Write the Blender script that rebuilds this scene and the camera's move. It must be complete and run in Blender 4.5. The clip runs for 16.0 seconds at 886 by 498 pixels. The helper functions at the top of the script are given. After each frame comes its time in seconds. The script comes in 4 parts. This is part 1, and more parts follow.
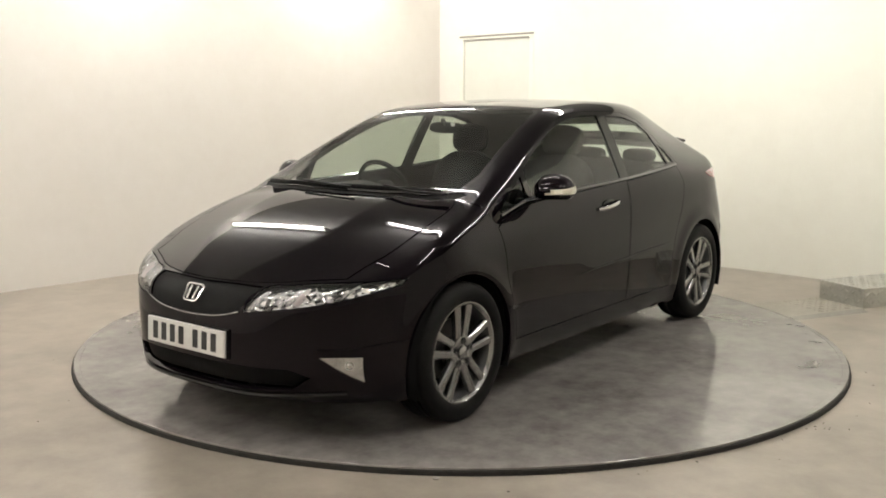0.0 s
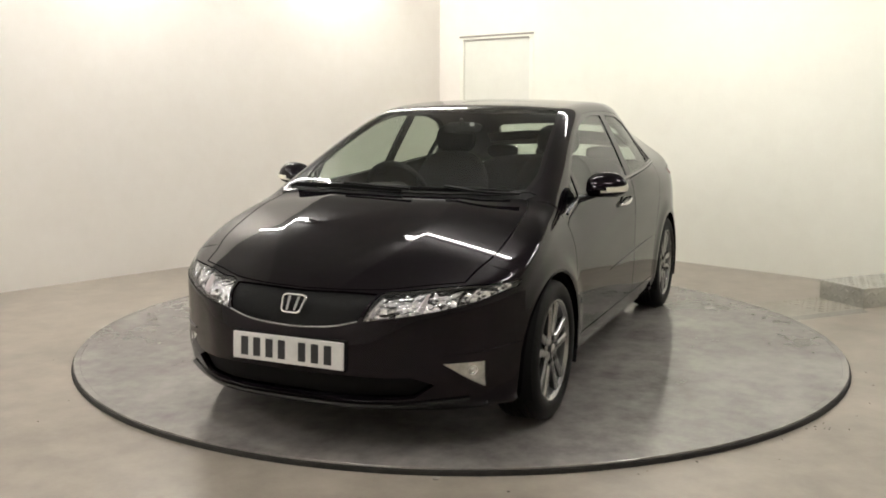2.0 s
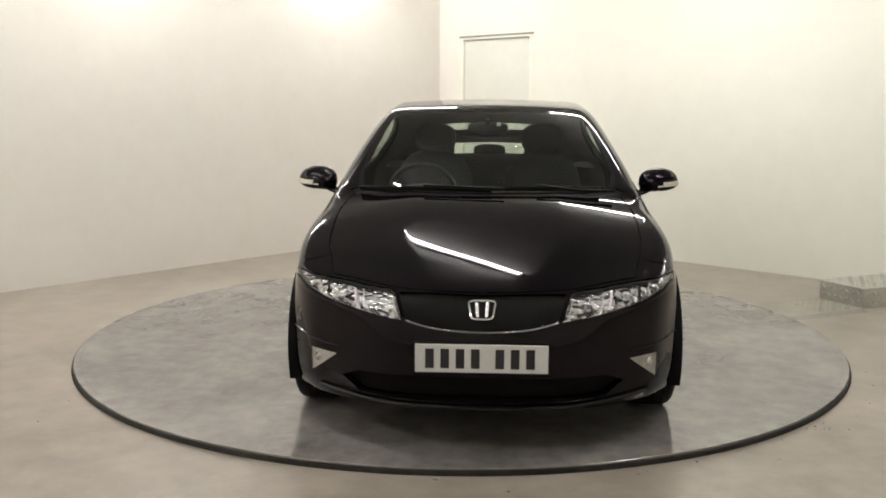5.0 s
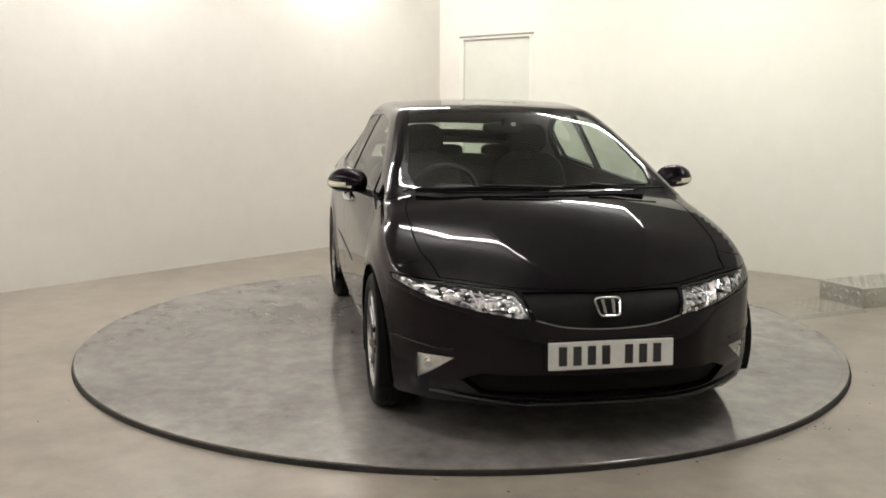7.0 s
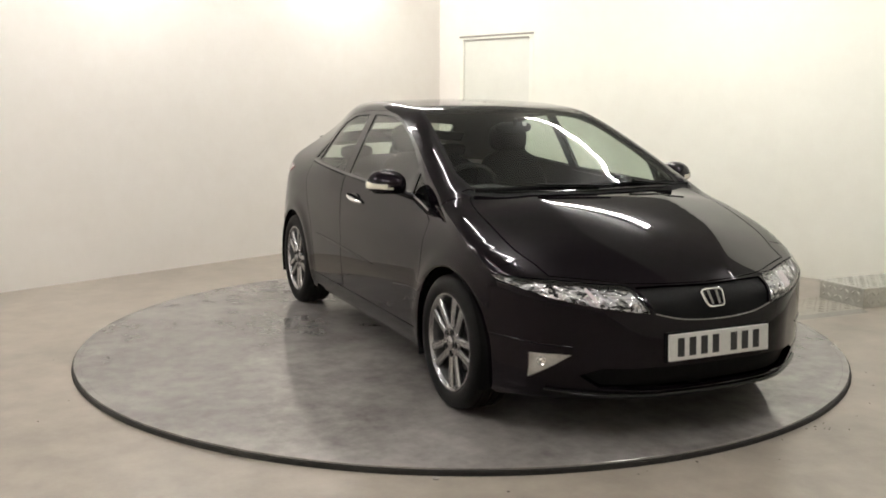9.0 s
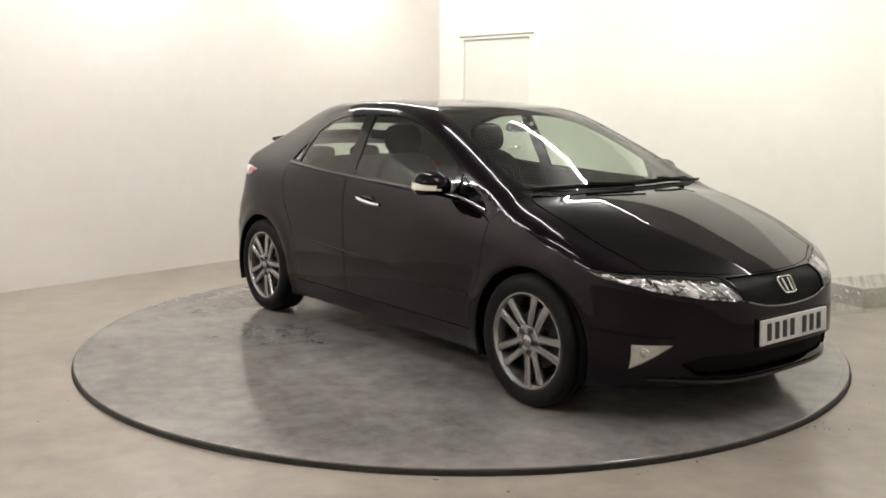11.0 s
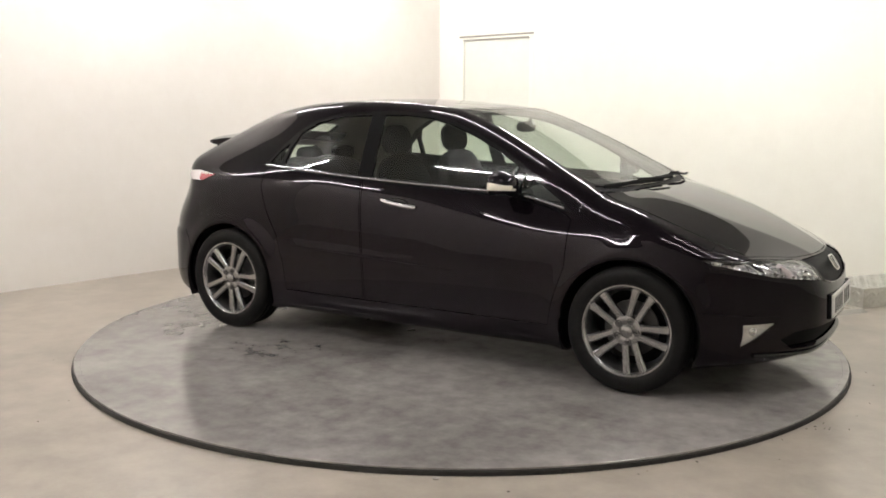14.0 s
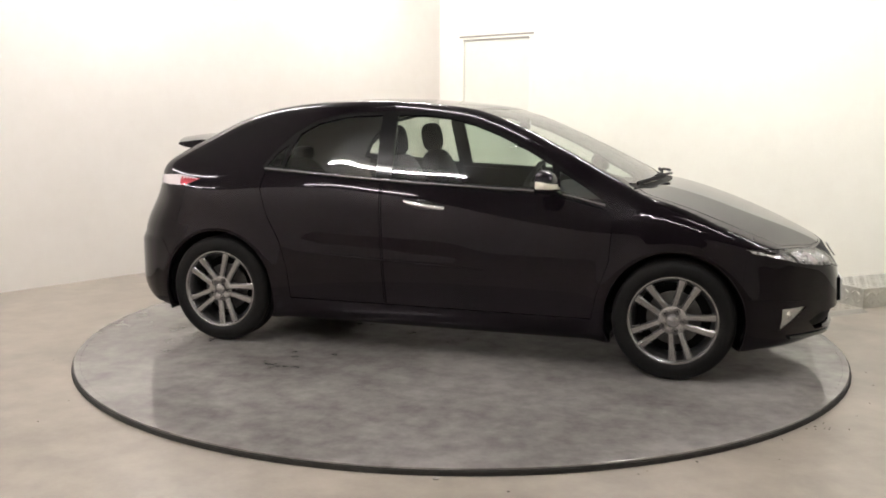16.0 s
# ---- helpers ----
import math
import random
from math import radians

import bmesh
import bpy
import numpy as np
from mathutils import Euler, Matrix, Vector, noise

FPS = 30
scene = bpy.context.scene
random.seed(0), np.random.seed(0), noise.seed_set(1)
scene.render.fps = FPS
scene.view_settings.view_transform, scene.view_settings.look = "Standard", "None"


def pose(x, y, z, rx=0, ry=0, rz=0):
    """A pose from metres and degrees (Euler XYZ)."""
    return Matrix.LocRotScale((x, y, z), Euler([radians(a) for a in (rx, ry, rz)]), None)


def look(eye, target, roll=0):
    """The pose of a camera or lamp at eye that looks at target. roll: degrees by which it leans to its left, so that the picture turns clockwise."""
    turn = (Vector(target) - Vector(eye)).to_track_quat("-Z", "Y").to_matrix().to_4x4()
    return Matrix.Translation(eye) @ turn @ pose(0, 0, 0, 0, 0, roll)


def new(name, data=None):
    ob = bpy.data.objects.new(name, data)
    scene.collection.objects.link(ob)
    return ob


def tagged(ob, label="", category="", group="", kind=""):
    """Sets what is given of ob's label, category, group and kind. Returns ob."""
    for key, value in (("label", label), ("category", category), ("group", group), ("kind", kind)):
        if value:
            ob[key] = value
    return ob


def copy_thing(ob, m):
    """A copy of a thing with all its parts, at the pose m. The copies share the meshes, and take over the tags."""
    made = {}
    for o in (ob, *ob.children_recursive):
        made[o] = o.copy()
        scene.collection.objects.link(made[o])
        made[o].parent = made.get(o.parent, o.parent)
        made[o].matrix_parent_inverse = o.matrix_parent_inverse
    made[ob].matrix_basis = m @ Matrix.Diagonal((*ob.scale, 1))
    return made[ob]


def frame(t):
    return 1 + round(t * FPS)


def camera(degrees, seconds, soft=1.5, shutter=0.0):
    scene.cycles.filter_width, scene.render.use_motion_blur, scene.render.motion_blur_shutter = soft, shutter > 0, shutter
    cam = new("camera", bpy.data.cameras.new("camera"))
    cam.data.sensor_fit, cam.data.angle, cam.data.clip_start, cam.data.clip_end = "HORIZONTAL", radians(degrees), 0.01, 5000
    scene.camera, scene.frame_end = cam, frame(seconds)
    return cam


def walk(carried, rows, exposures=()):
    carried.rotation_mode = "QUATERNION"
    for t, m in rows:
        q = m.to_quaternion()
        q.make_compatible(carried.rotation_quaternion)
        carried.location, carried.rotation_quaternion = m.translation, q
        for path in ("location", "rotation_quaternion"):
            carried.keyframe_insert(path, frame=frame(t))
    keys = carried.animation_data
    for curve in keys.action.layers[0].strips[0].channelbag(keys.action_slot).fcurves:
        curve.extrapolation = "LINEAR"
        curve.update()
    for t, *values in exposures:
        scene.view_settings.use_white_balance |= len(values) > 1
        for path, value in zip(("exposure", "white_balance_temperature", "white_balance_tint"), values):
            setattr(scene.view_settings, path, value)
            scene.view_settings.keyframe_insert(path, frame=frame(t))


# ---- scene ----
from mathutils import geometry

# ---------- camera ----------
cam = camera(50.8, 16.0, soft=1.8)
EYE = (0.0, -5.729, 1.427)
AHEAD = (-0.0174, 0.9883, -0.1516)
STAND = look(EYE, [a + b for a, b in zip(EYE, AHEAD)], 0.158)
walk(cam, [(0.0, STAND), (16.0, STAND)], exposures=[
    (0.0, 0.02, 6750, 10), (1.5, -0.06, 6650, 10), (3.0, -0.12, 6600, 10), (6.5, -0.19, 6570, 10), (9.0, -0.07, 6540, 11), (12.5, 0.05, 6500, 12), (16.0, 0.16, 6460, 14)])

# ---------- world: a closed room, lit by its ceiling tubes ----------
TUBE_POWER = 108.0
TUBE_COLOUR = (1.0, 0.975, 0.945)
world = bpy.data.worlds.new("world")
scene.world = world
world.use_nodes = True
world.node_tree.nodes["Background"].inputs["Color"].default_value = (0.8, 0.85, 0.9, 1)
world.node_tree.nodes["Background"].inputs["Strength"].default_value = 0.05

TOP = 0.03          # the turntable's top over the floor
RADIUS = 2.26
CORNER, TWIST = (-0.23, 4.92), -41.7
ROOM = pose(CORNER[0], CORNER[1], 0, 0, 0, TWIST)
CEILING = 3.0


# ---------- materials ----------
def shader(name, colour, rough=0.5, metal=0.0, coat=0.0, coat_rough=0.03, emit=0.0, spec=0.5):
    m = bpy.data.materials.new(name)
    m.use_nodes = True
    b = m.node_tree.nodes["Principled BSDF"]
    b.inputs["Base Color"].default_value = (*colour, 1)
    b.inputs["Roughness"].default_value = rough
    b.inputs["Metallic"].default_value = metal
    b.inputs["Coat Weight"].default_value = coat
    b.inputs["Coat Roughness"].default_value = coat_rough
    b.inputs["Specular IOR Level"].default_value = spec
    if emit:
        b.inputs["Emission Color"].default_value = (*colour, 1)
        b.inputs["Emission Strength"].default_value = emit
    return m


def add(m, kind, **inputs):
    n = m.node_tree.nodes.new(kind)
    for k, v in inputs.items():
        n.inputs[k.replace("_", " ")].default_value = v
    return n


def join(m, a, out, b, inp):
    m.node_tree.links.new(a.outputs[out], b.inputs[inp])


def mottled(m, dark, light, scales=(1.5, 14.0), bump=0.0, rough=None, bump_scale=60.0, stretch=(1, 1, 1), low=0.35, high=0.65):
    """Two scales of variation between two colours, with fine relief."""
    b = m.node_tree.nodes["Principled BSDF"]
    co = add(m, "ShaderNodeTexCoord")
    mp = add(m, "ShaderNodeMapping", Scale=stretch, Location=(3.1, 1.7, 0.37))
    join(m, co, "Object", mp, "Vector")
    big = add(m, "ShaderNodeTexNoise", Scale=scales[0], Detail=3.0, Roughness=0.5)
    small = add(m, "ShaderNodeTexNoise", Scale=scales[1], Detail=5.0, Roughness=0.65)
    for n in (big, small):
        join(m, mp, "Vector", n, "Vector")
    mix = add(m, "ShaderNodeMath")
    mix.operation = "ADD"
    join(m, big, "Fac", mix, 0)
    join(m, small, "Fac", mix, 1)
    half = add(m, "ShaderNodeMath")
    half.operation = "MULTIPLY"
    half.inputs[1].default_value = 0.5
    join(m, mix, 0, half, 0)
    cr = add(m, "ShaderNodeValToRGB")
    cr.color_ramp.elements[0].position, cr.color_ramp.elements[1].position = low, high
    cr.color_ramp.elements[0].color, cr.color_ramp.elements[1].color = (*dark, 1), (*light, 1)
    join(m, half, 0, cr, "Fac")
    join(m, cr, "Color", b, "Base Color")
    if rough:
        mr = add(m, "ShaderNodeMapRange")
        mr.inputs["To Min"].default_value, mr.inputs["To Max"].default_value = rough
        mr.inputs["From Min"].default_value, mr.inputs["From Max"].default_value = 0.3, 0.7
        join(m, big, "Fac", mr, "Value")
        join(m, mr, "Result", b, "Roughness")
    if bump:
        fine = add(m, "ShaderNodeTexNoise", Scale=bump_scale, Detail=3.0)
        join(m, mp, "Vector", fine, "Vector")
        bp = add(m, "ShaderNodeBump", Strength=bump, Distance=0.004)
        join(m, fine, "Fac", bp, "Height")
        join(m, bp, "Normal", b, "Normal")
    return m


def glassy(name, tint, gloss=0.055):
    """Clear sheet glass: see-through, with the gloss of its surface."""
    m = bpy.data.materials.new(name)
    m.use_nodes = True
    t = m.node_tree
    t.nodes.remove(t.nodes["Principled BSDF"])
    tr = add(m, "ShaderNodeBsdfTransparent", Color=(*tint, 1))
    gl = add(m, "ShaderNodeBsdfGlossy", Roughness=0.015)
    lw = add(m, "ShaderNodeLayerWeight", Blend=0.5)
    pw = add(m, "ShaderNodeMath")
    pw.operation, pw.inputs[1].default_value = "POWER", 5.0
    join(m, lw, "Facing", pw, 0)
    fr = add(m, "ShaderNodeMath")
    fr.operation, fr.inputs[1].default_value, fr.inputs[2].default_value = "MULTIPLY_ADD", 0.97 - gloss, gloss
    join(m, pw, 0, fr, 0)
    mx = add(m, "ShaderNodeMixShader")
    join(m, fr, 0, mx, 0)
    join(m, tr, 0, mx, 1)
    join(m, gl, 0, mx, 2)
    join(m, mx, 0, t.nodes["Material Output"], "Surface")
    return m


wall_paint = mottled(shader("cream wall paint", (0.8, 0.77, 0.72), 0.6), (0.79, 0.755, 0.70), (0.83, 0.80, 0.75), (0.5, 6.0), 0.08, bump_scale=90)
wall_paint_b = mottled(shader("pale wall paint", (0.8, 0.8, 0.72), 0.6), (0.79, 0.785, 0.70), (0.83, 0.83, 0.745), (0.5, 6.0), 0.08, bump_scale=90)
ceiling_paint = mottled(shader("grey ceiling paint", (0.4, 0.4, 0.39), 0.8), (0.37, 0.37, 0.36), (0.43, 0.43, 0.42), (0.7, 9.0))
concrete = mottled(shader("painted concrete floor", (0.3, 0.27, 0.22), 0.28), (0.215, 0.19, 0.158), (0.41, 0.362, 0.303), (1.3, 5.0), 0.06, low=0.3, high=0.7)
table_top = mottled(shader("worn grey turntable paint", (0.3, 0.28, 0.25), 0.13, spec=0.9), (0.120, 0.111, 0.105), (0.315, 0.295, 0.277), (1.8, 9.0), 0.012, None, 45, low=0.3, high=0.7)
rubber_edge = mottled(shader("dark rubber edging", (0.02, 0.018, 0.016), 0.7, spec=0.25), (0.012, 0.011, 0.010), (0.03, 0.027, 0.024), (3, 30))
bright_edge = mottled(shader("worn painted edge", (0.3, 0.28, 0.25), 0.35), (0.25, 0.235, 0.215), (0.38, 0.36, 0.33), (5, 40))
door_paint = mottled(shader("pale door paint", (0.75, 0.77, 0.7), 0.45), (0.70, 0.705, 0.635), (0.75, 0.755, 0.685), (0.8, 8.0))
frame_paint = mottled(shader("grey frame paint", (0.27, 0.262, 0.225), 0.45), (0.24, 0.232, 0.20), (0.30, 0.29, 0.252), (2, 20))
plate_metal = mottled(shader("aluminium chequer plate", (0.62, 0.62, 0.58), 0.33, 0.9), (0.5, 0.5, 0.46), (0.72, 0.72, 0.68), (4, 40), 0.1)
dull_plate = mottled(shader("dull aluminium chequer plate", (0.40, 0.38, 0.33), 0.5, 0.5), (0.33, 0.31, 0.265), (0.45, 0.425, 0.37), (3, 30), 0.1)
tube_light = shader("lit fluorescent tube", TUBE_COLOUR, 0.5, emit=TUBE_POWER)
batten_white = shader("white enamelled batten", (0.78, 0.78, 0.76), 0.4)

paint = mottled(shader("black car paint", (0.004, 0.0033, 0.0045), 0.018), (0.0022, 0.0014, 0.0022), (0.0036, 0.0024, 0.0036), (3.0, 240.0))
paint.node_tree.nodes["Principled BSDF"].inputs["IOR"].default_value = 1.30
paint.node_tree.nodes["Principled BSDF"].inputs["Specular Tint"].default_value = (1.0, 0.93, 1.0, 1.0)
gloss_black = shader("gloss black trim", (0.004, 0.004, 0.0045), 0.06, spec=0.35)
belt_trim = shader("polished belt moulding", (0.17, 0.168, 0.178), 0.16, 0.9)
matt_black = mottled(shader("black grained plastic", (0.005, 0.005, 0.005), 0.5, spec=0.07), (0.004, 0.004, 0.004), (0.007, 0.007, 0.007), (8, 120), 0.2, bump_scale=400)
seal_black = shader("black rubber seal", (0.004, 0.004, 0.004), 0.7, spec=0.1)
glass = glassy("tinted window glass", (0.75, 0.81, 0.755))
side_glass = glassy("tinted side window glass", (0.72, 0.79, 0.73), 0.078)
lens = glassy("clear lamp lens", (0.92, 0.92, 0.92), 0.10)
chrome = shader("chrome", (0.78, 0.78, 0.78), 0.10, 1.0)
alloy = mottled(shader("grey alloy", (0.28, 0.275, 0.275), 0.27, 0.95), (0.245, 0.24, 0.24), (0.32, 0.315, 0.315), (9, 120))
disc_steel = shader("brake disc steel", (0.10, 0.098, 0.095), 0.45, 0.8)
# the alloy again, with the shade behind the spokes put into its colour
shaded_alloy = shader("shaded inner rim", (0.07, 0.07, 0.07), 0.4, 0.8)
tyre_rubber = mottled(shader("tyre rubber", (0.005, 0.0047, 0.0046), 0.6, spec=0.12), (0.004, 0.0038, 0.0037), (0.007, 0.0067, 0.0065), (8, 90), 0.15, bump_scale=200)
plate_white = mottled(shader("white number plate", (0.62, 0.62, 0.60), 0.35), (0.58, 0.58, 0.56), (0.66, 0.66, 0.64), (8, 60))
ink = shader("black plate ink", (0.012, 0.012, 0.014), 0.5)
lining = mottled(shader("dark grey trim", (0.015, 0.0148, 0.014), 0.8, spec=0.25), (0.012, 0.0118, 0.0113), (0.019, 0.0185, 0.0175), (6, 90))
headlining = mottled(shader("grey headlining cloth", (0.09, 0.088, 0.08), 0.9), (0.08, 0.078, 0.07), (0.105, 0.1, 0.092), (6, 120))
cloth = mottled(shader("black seat cloth", (0.008, 0.0077, 0.0075), 0.9, spec=0.15), (0.006, 0.0057, 0.0057), (0.011, 0.0105, 0.0105), (7, 160), 0.3, bump_scale=300)
tail_red = shader("red tail lamp plastic", (0.36, 0.04, 0.055), 0.15, coat=1.0)
tail_clear = shader("clear tail lamp plastic", (0.62, 0.55, 0.56), 0.15, coat=1.0)
indicator_clear = shader("clear indicator plastic", (0.70, 0.67, 0.55), 0.15, coat=1.0)
bezel_silver = shader("satin silver lamp trim", (0.82, 0.82, 0.84), 0.25, 0.85)
fog_silver = mottled(shader("pale fog lamp reflector", (0.7, 0.7, 0.68), 0.3, 0.7), (0.50, 0.50, 0.48), (0.82, 0.82, 0.79), (25, 90), 0.8, bump_scale=70)
mirror_glass = shader("mirror", (0.85, 0.85, 0.85), 0.02, 1.0)

reflector = shader("faceted silver reflector", (0.86, 0.86, 0.88), 0.2, 1.0)
_co, _vo, _bp = add(reflector, "ShaderNodeTexCoord"), add(reflector, "ShaderNodeTexVoronoi", Scale=40.0), add(reflector, "ShaderNodeBump", Strength=1.0, Distance=0.02)
join(reflector, _co, "Object", _vo, "Vector")
join(reflector, _vo, "Distance", _bp, "Height")
join(reflector, _bp, "Normal", reflector.node_tree.nodes["Principled BSDF"], "Normal")


# ---------- mesh helpers ----------
def part(name, bm, material, parent=None, label="", smooth=False):
    me = bpy.data.meshes.new(name)
    bmesh.ops.recalc_face_normals(bm, faces=bm.faces[:])
    bm.to_mesh(me)
    bm.free()
    me.materials.append(material)
    if smooth:
        me.polygons.foreach_set("use_smooth", [True] * len(me.polygons))
        me.set_sharp_from_angle(angle=radians(38))
    ob = new(name, me)
    ob.parent = parent
    if label:
        ob["label"] = label
    return ob


def box(bm, x0, x1, y0, y1, z0, z1, bevel=0.0, seg=2, m=None):
    v = [bm.verts.new(p) for p in ((x0, y0, z0), (x1, y0, z0), (x1, y1, z0), (x0, y1, z0), (x0, y0, z1), (x1, y0, z1), (x1, y1, z1), (x0, y1, z1))]
    fs = [bm.faces.new([v[i] for i in f]) for f in ((3, 2, 1, 0), (4, 5, 6, 7), (0, 1, 5, 4), (1, 2, 6, 5), (2, 3, 7, 6), (3, 0, 4, 7))]
    if m is not None:
        bmesh.ops.transform(bm, matrix=m, verts=v)
    if bevel:
        bmesh.ops.bevel(bm, geom=list({e for f in fs for e in f.edges}), offset=bevel, segments=seg, profile=0.5, affect="EDGES")
    return v


def lathe(bm, profile, n=64, axis="y"):
    """Turns (radius, along) points round an axis."""
    rings = []
    for r, a in profile:
        ring = []
        for k in range(n):
            c, s = math.cos(2 * math.pi * k / n), math.sin(2 * math.pi * k / n)
            ring.append(bm.verts.new((r * c, a, r * s) if axis == "y" else (r * c, r * s, a)))
        rings.append(ring)
    for p, q in zip(rings, rings[1:]):
        for k in range(n):
            bm.faces.new((p[k], p[(k + 1) % n], q[(k + 1) % n], q[k]))
    return rings


def sweep(bm, pts, rx, rz, up=(0, 0, 1), n=8, taper=None):
    """An elliptical bar along points."""
    pts = [Vector(p) for p in pts]
    rings = []
    for i, p in enumerate(pts):
        d = (pts[min(i + 1, len(pts) - 1)] - pts[max(i - 1, 0)]).normalized()
        s = d.cross(Vector(up)).normalized()
        w = s.cross(d)
        f = taper[i] if taper else 1.0
        rings.append([bm.verts.new(p + s * rx * f * math.cos(2 * math.pi * k / n) + w * rz * f * math.sin(2 * math.pi * k / n)) for k in range(n)])
    for p, q in zip(rings, rings[1:]):
        for k in range(n):
            bm.faces.new((p[k], p[(k + 1) % n], q[(k + 1) % n], q[k]))
    bm.faces.new(rings[0])
    bm.faces.new(rings[-1][::-1])


def blob(bm, centre, size, power=2.6, m=None, nu=28, nv=16):
    """A rounded-box solid."""
    def sp(a):
        return math.copysign(abs(a) ** (2 / power), a)
    rows = []
    for j in range(nv + 1):
        b = math.pi * (j / nv - 0.5)
        row = []
        for k in range(nu):
            a = 2 * math.pi * k / nu
            p = Vector((size[0] * sp(math.cos(b)) * sp(math.cos(a)), size[1] * sp(math.cos(b)) * sp(math.sin(a)), size[2] * sp(math.sin(b))))
            row.append(bm.verts.new((m @ p if m is not None else p) + Vector(centre)))
        rows.append(row)
    for p, q in zip(rows, rows[1:]):
        for k in range(nu):
            bm.faces.new((p[k], p[(k + 1) % nu], q[(k + 1) % nu], q[k]))
    bmesh.ops.remove_doubles(bm, verts=rows[0] + rows[-1], dist=1e-4)


def prism(bm, outline2d, depth, place):
    """A flat outline given thickness; place maps (a, b, d) to a point."""
    n = len(outline2d)
    f = [bm.verts.new(place(a, b, 0)) for a, b in outline2d]
    g = [bm.verts.new(place(a, b, depth)) for a, b in outline2d]
    bm.faces.new(f)
    bm.faces.new(g[::-1])
    for i in range(n):
        bm.faces.new((f[i], f[(i + 1) % n], g[(i + 1) % n], g[i]))


# ---------- the room ----------
def slab(name, boxes, material, label):
    bm = bmesh.new()
    for b in boxes:
        box(bm, *b)
    ob = part(name, bm, material)
    ob.matrix_basis = ROOM
    return tagged(ob, label, name.split("_")[0], kind="structure")


WX, WY = 9.2, 9.6
DOOR = (0.335, 1.285, 2.158)      # the doorway's sides along the wall, and its height
slab("floor", [(-0.2, WX + 0.2, -WY - 0.2, 0.2, -0.12, 0.0)], concrete, "stained warm grey painted concrete workshop floor")
slab("wall_west", [(-0.2, 0.0, -WY, 0.2, 0.0, CEILING)], wall_paint, "plain cream-painted wall with a soft sheen")
slab("wall_return", [(0.0, DOOR[0], 0.0, 0.2, 0.0, CEILING)], wall_paint, "narrow cream-painted wall beside the doorway")
slab("wall_north", [(DOOR[1], WX, 0.0, 0.2, 0.0, CEILING), (DOOR[0], DOOR[1], 0.0, 0.2, DOOR[2], CEILING)], wall_paint_b, "plain pale painted wall with a doorway")
slab("wall_east", [(WX, WX + 0.2, -WY, 0.2, 0.0, CEILING)], wall_paint_b, "plain pale painted wall")
slab("wall_south", [(-0.2, WX + 0.2, -WY - 0.2, -WY, 0.0, CEILING)], wall_paint, "plain cream-painted wall")
slab("ceiling", [(-0.2, WX + 0.2, -WY - 0.2, 0.2, CEILING, CEILING + 0.1)], ceiling_paint, "plain dull grey painted ceiling")


def build_door():
    bm = bmesh.new()
    box(bm, DOOR[0] + 0.03, DOOR[1] - 0.03, 0.006, 0.05, 0.008, DOOR[2] - 0.035, 0.003)
    ob = part("door_1", bm, door_paint)
    ob.matrix_basis = ROOM
    tagged(ob, "plain pale flush door, shut, in a grey frame", "door", kind="structure")
    bm = bmesh.new()
    box(bm, DOOR[0] - 0.03, DOOR[0] + 0.025, -0.004, 0.1, 0.0, DOOR[2] - 0.03, 0.004)
    part("door_jamb", bm, wall_paint_b, ob)
    bm = bmesh.new()
    box(bm, DOOR[1] - 0.025, DOOR[1] + 0.03, -0.003, 0.1, 0.0, DOOR[2] - 0.03, 0.004)
    part("door_jamb", bm, wall_paint_b, ob)
    bm = bmesh.new()
    box(bm, DOOR[0] - 0.03, DOOR[1] + 0.03, -0.006, 0.1, DOOR[2] - 0.028, DOOR[2] + 0.03, 0.004)
    part("door_head", bm, wall_paint_b, ob)
    for z in (DOOR[2] - 0.028, DOOR[2] + 0.010):
        bm = bmesh.new()
        box(bm, DOOR[0] - (0.03 if z > DOOR[2] else -0.03), DOOR[1] + (0.03 if z > DOOR[2] else -0.03), -0.014, 0.01, z - 0.009, z + 0.009, 0.002)
        part("trim_strip", bm, frame_paint, ob, "grey shadowed strip over the door")
    bm = bmesh.new()
    sweep(bm, [(DOOR[1] - 0.12, 0.03, 1.0), (DOOR[1] - 0.12, -0.035, 1.0), (DOOR[1] - 0.14, -0.045, 1.0), (DOOR[1] - 0.24, -0.045, 1.0)], 0.009, 0.009)
    part("door_handle", bm, chrome, ob, "steel lever handle", smooth=True)


build_door()


def tube_fitting():
    bm = bmesh.new()
    box(bm, -0.77, 0.77, -0.03, 0.03, -0.05, 0.0, 0.006)
    ob = part("ceiling_light", bm, batten_white)
    tagged(ob, "white fluorescent batten with one lit tube, on the ceiling", "ceiling light", "fluorescent ceiling lights")
    bm = bmesh.new()
    lathe(bm, [(0.002, -0.74), (0.019, -0.735), (0.019, 0.735), (0.002, 0.74)], 14)
    bmesh.ops.transform(bm, matrix=pose(0, 0, -0.085, 0, 0, 90), verts=bm.verts[:])
    part("tube", bm, tube_light, ob, "glowing white tube", smooth=True)
    for s in (-1, 1):
        bm = bmesh.new()
        box(bm, s * 0.755 - 0.014, s * 0.755 + 0.014, -0.018, 0.018, -0.11, -0.048, 0.004)
        part("tube_holder", bm, batten_white, ob)
    return ob


_first = tube_fitting()
_spots = [(x, y) for y in (-1.5, -3.8, -6.1, -8.6) for x in (0.8, 3.5, 6.2) if (x, y) != (6.2, -8.6)]
_first.matrix_basis = ROOM @ pose(_spots[0][0], _spots[0][1], CEILING)
for sx, sy in _spots[1:]:
    copy_thing(_first, ROOM @ pose(sx, sy, CEILING))


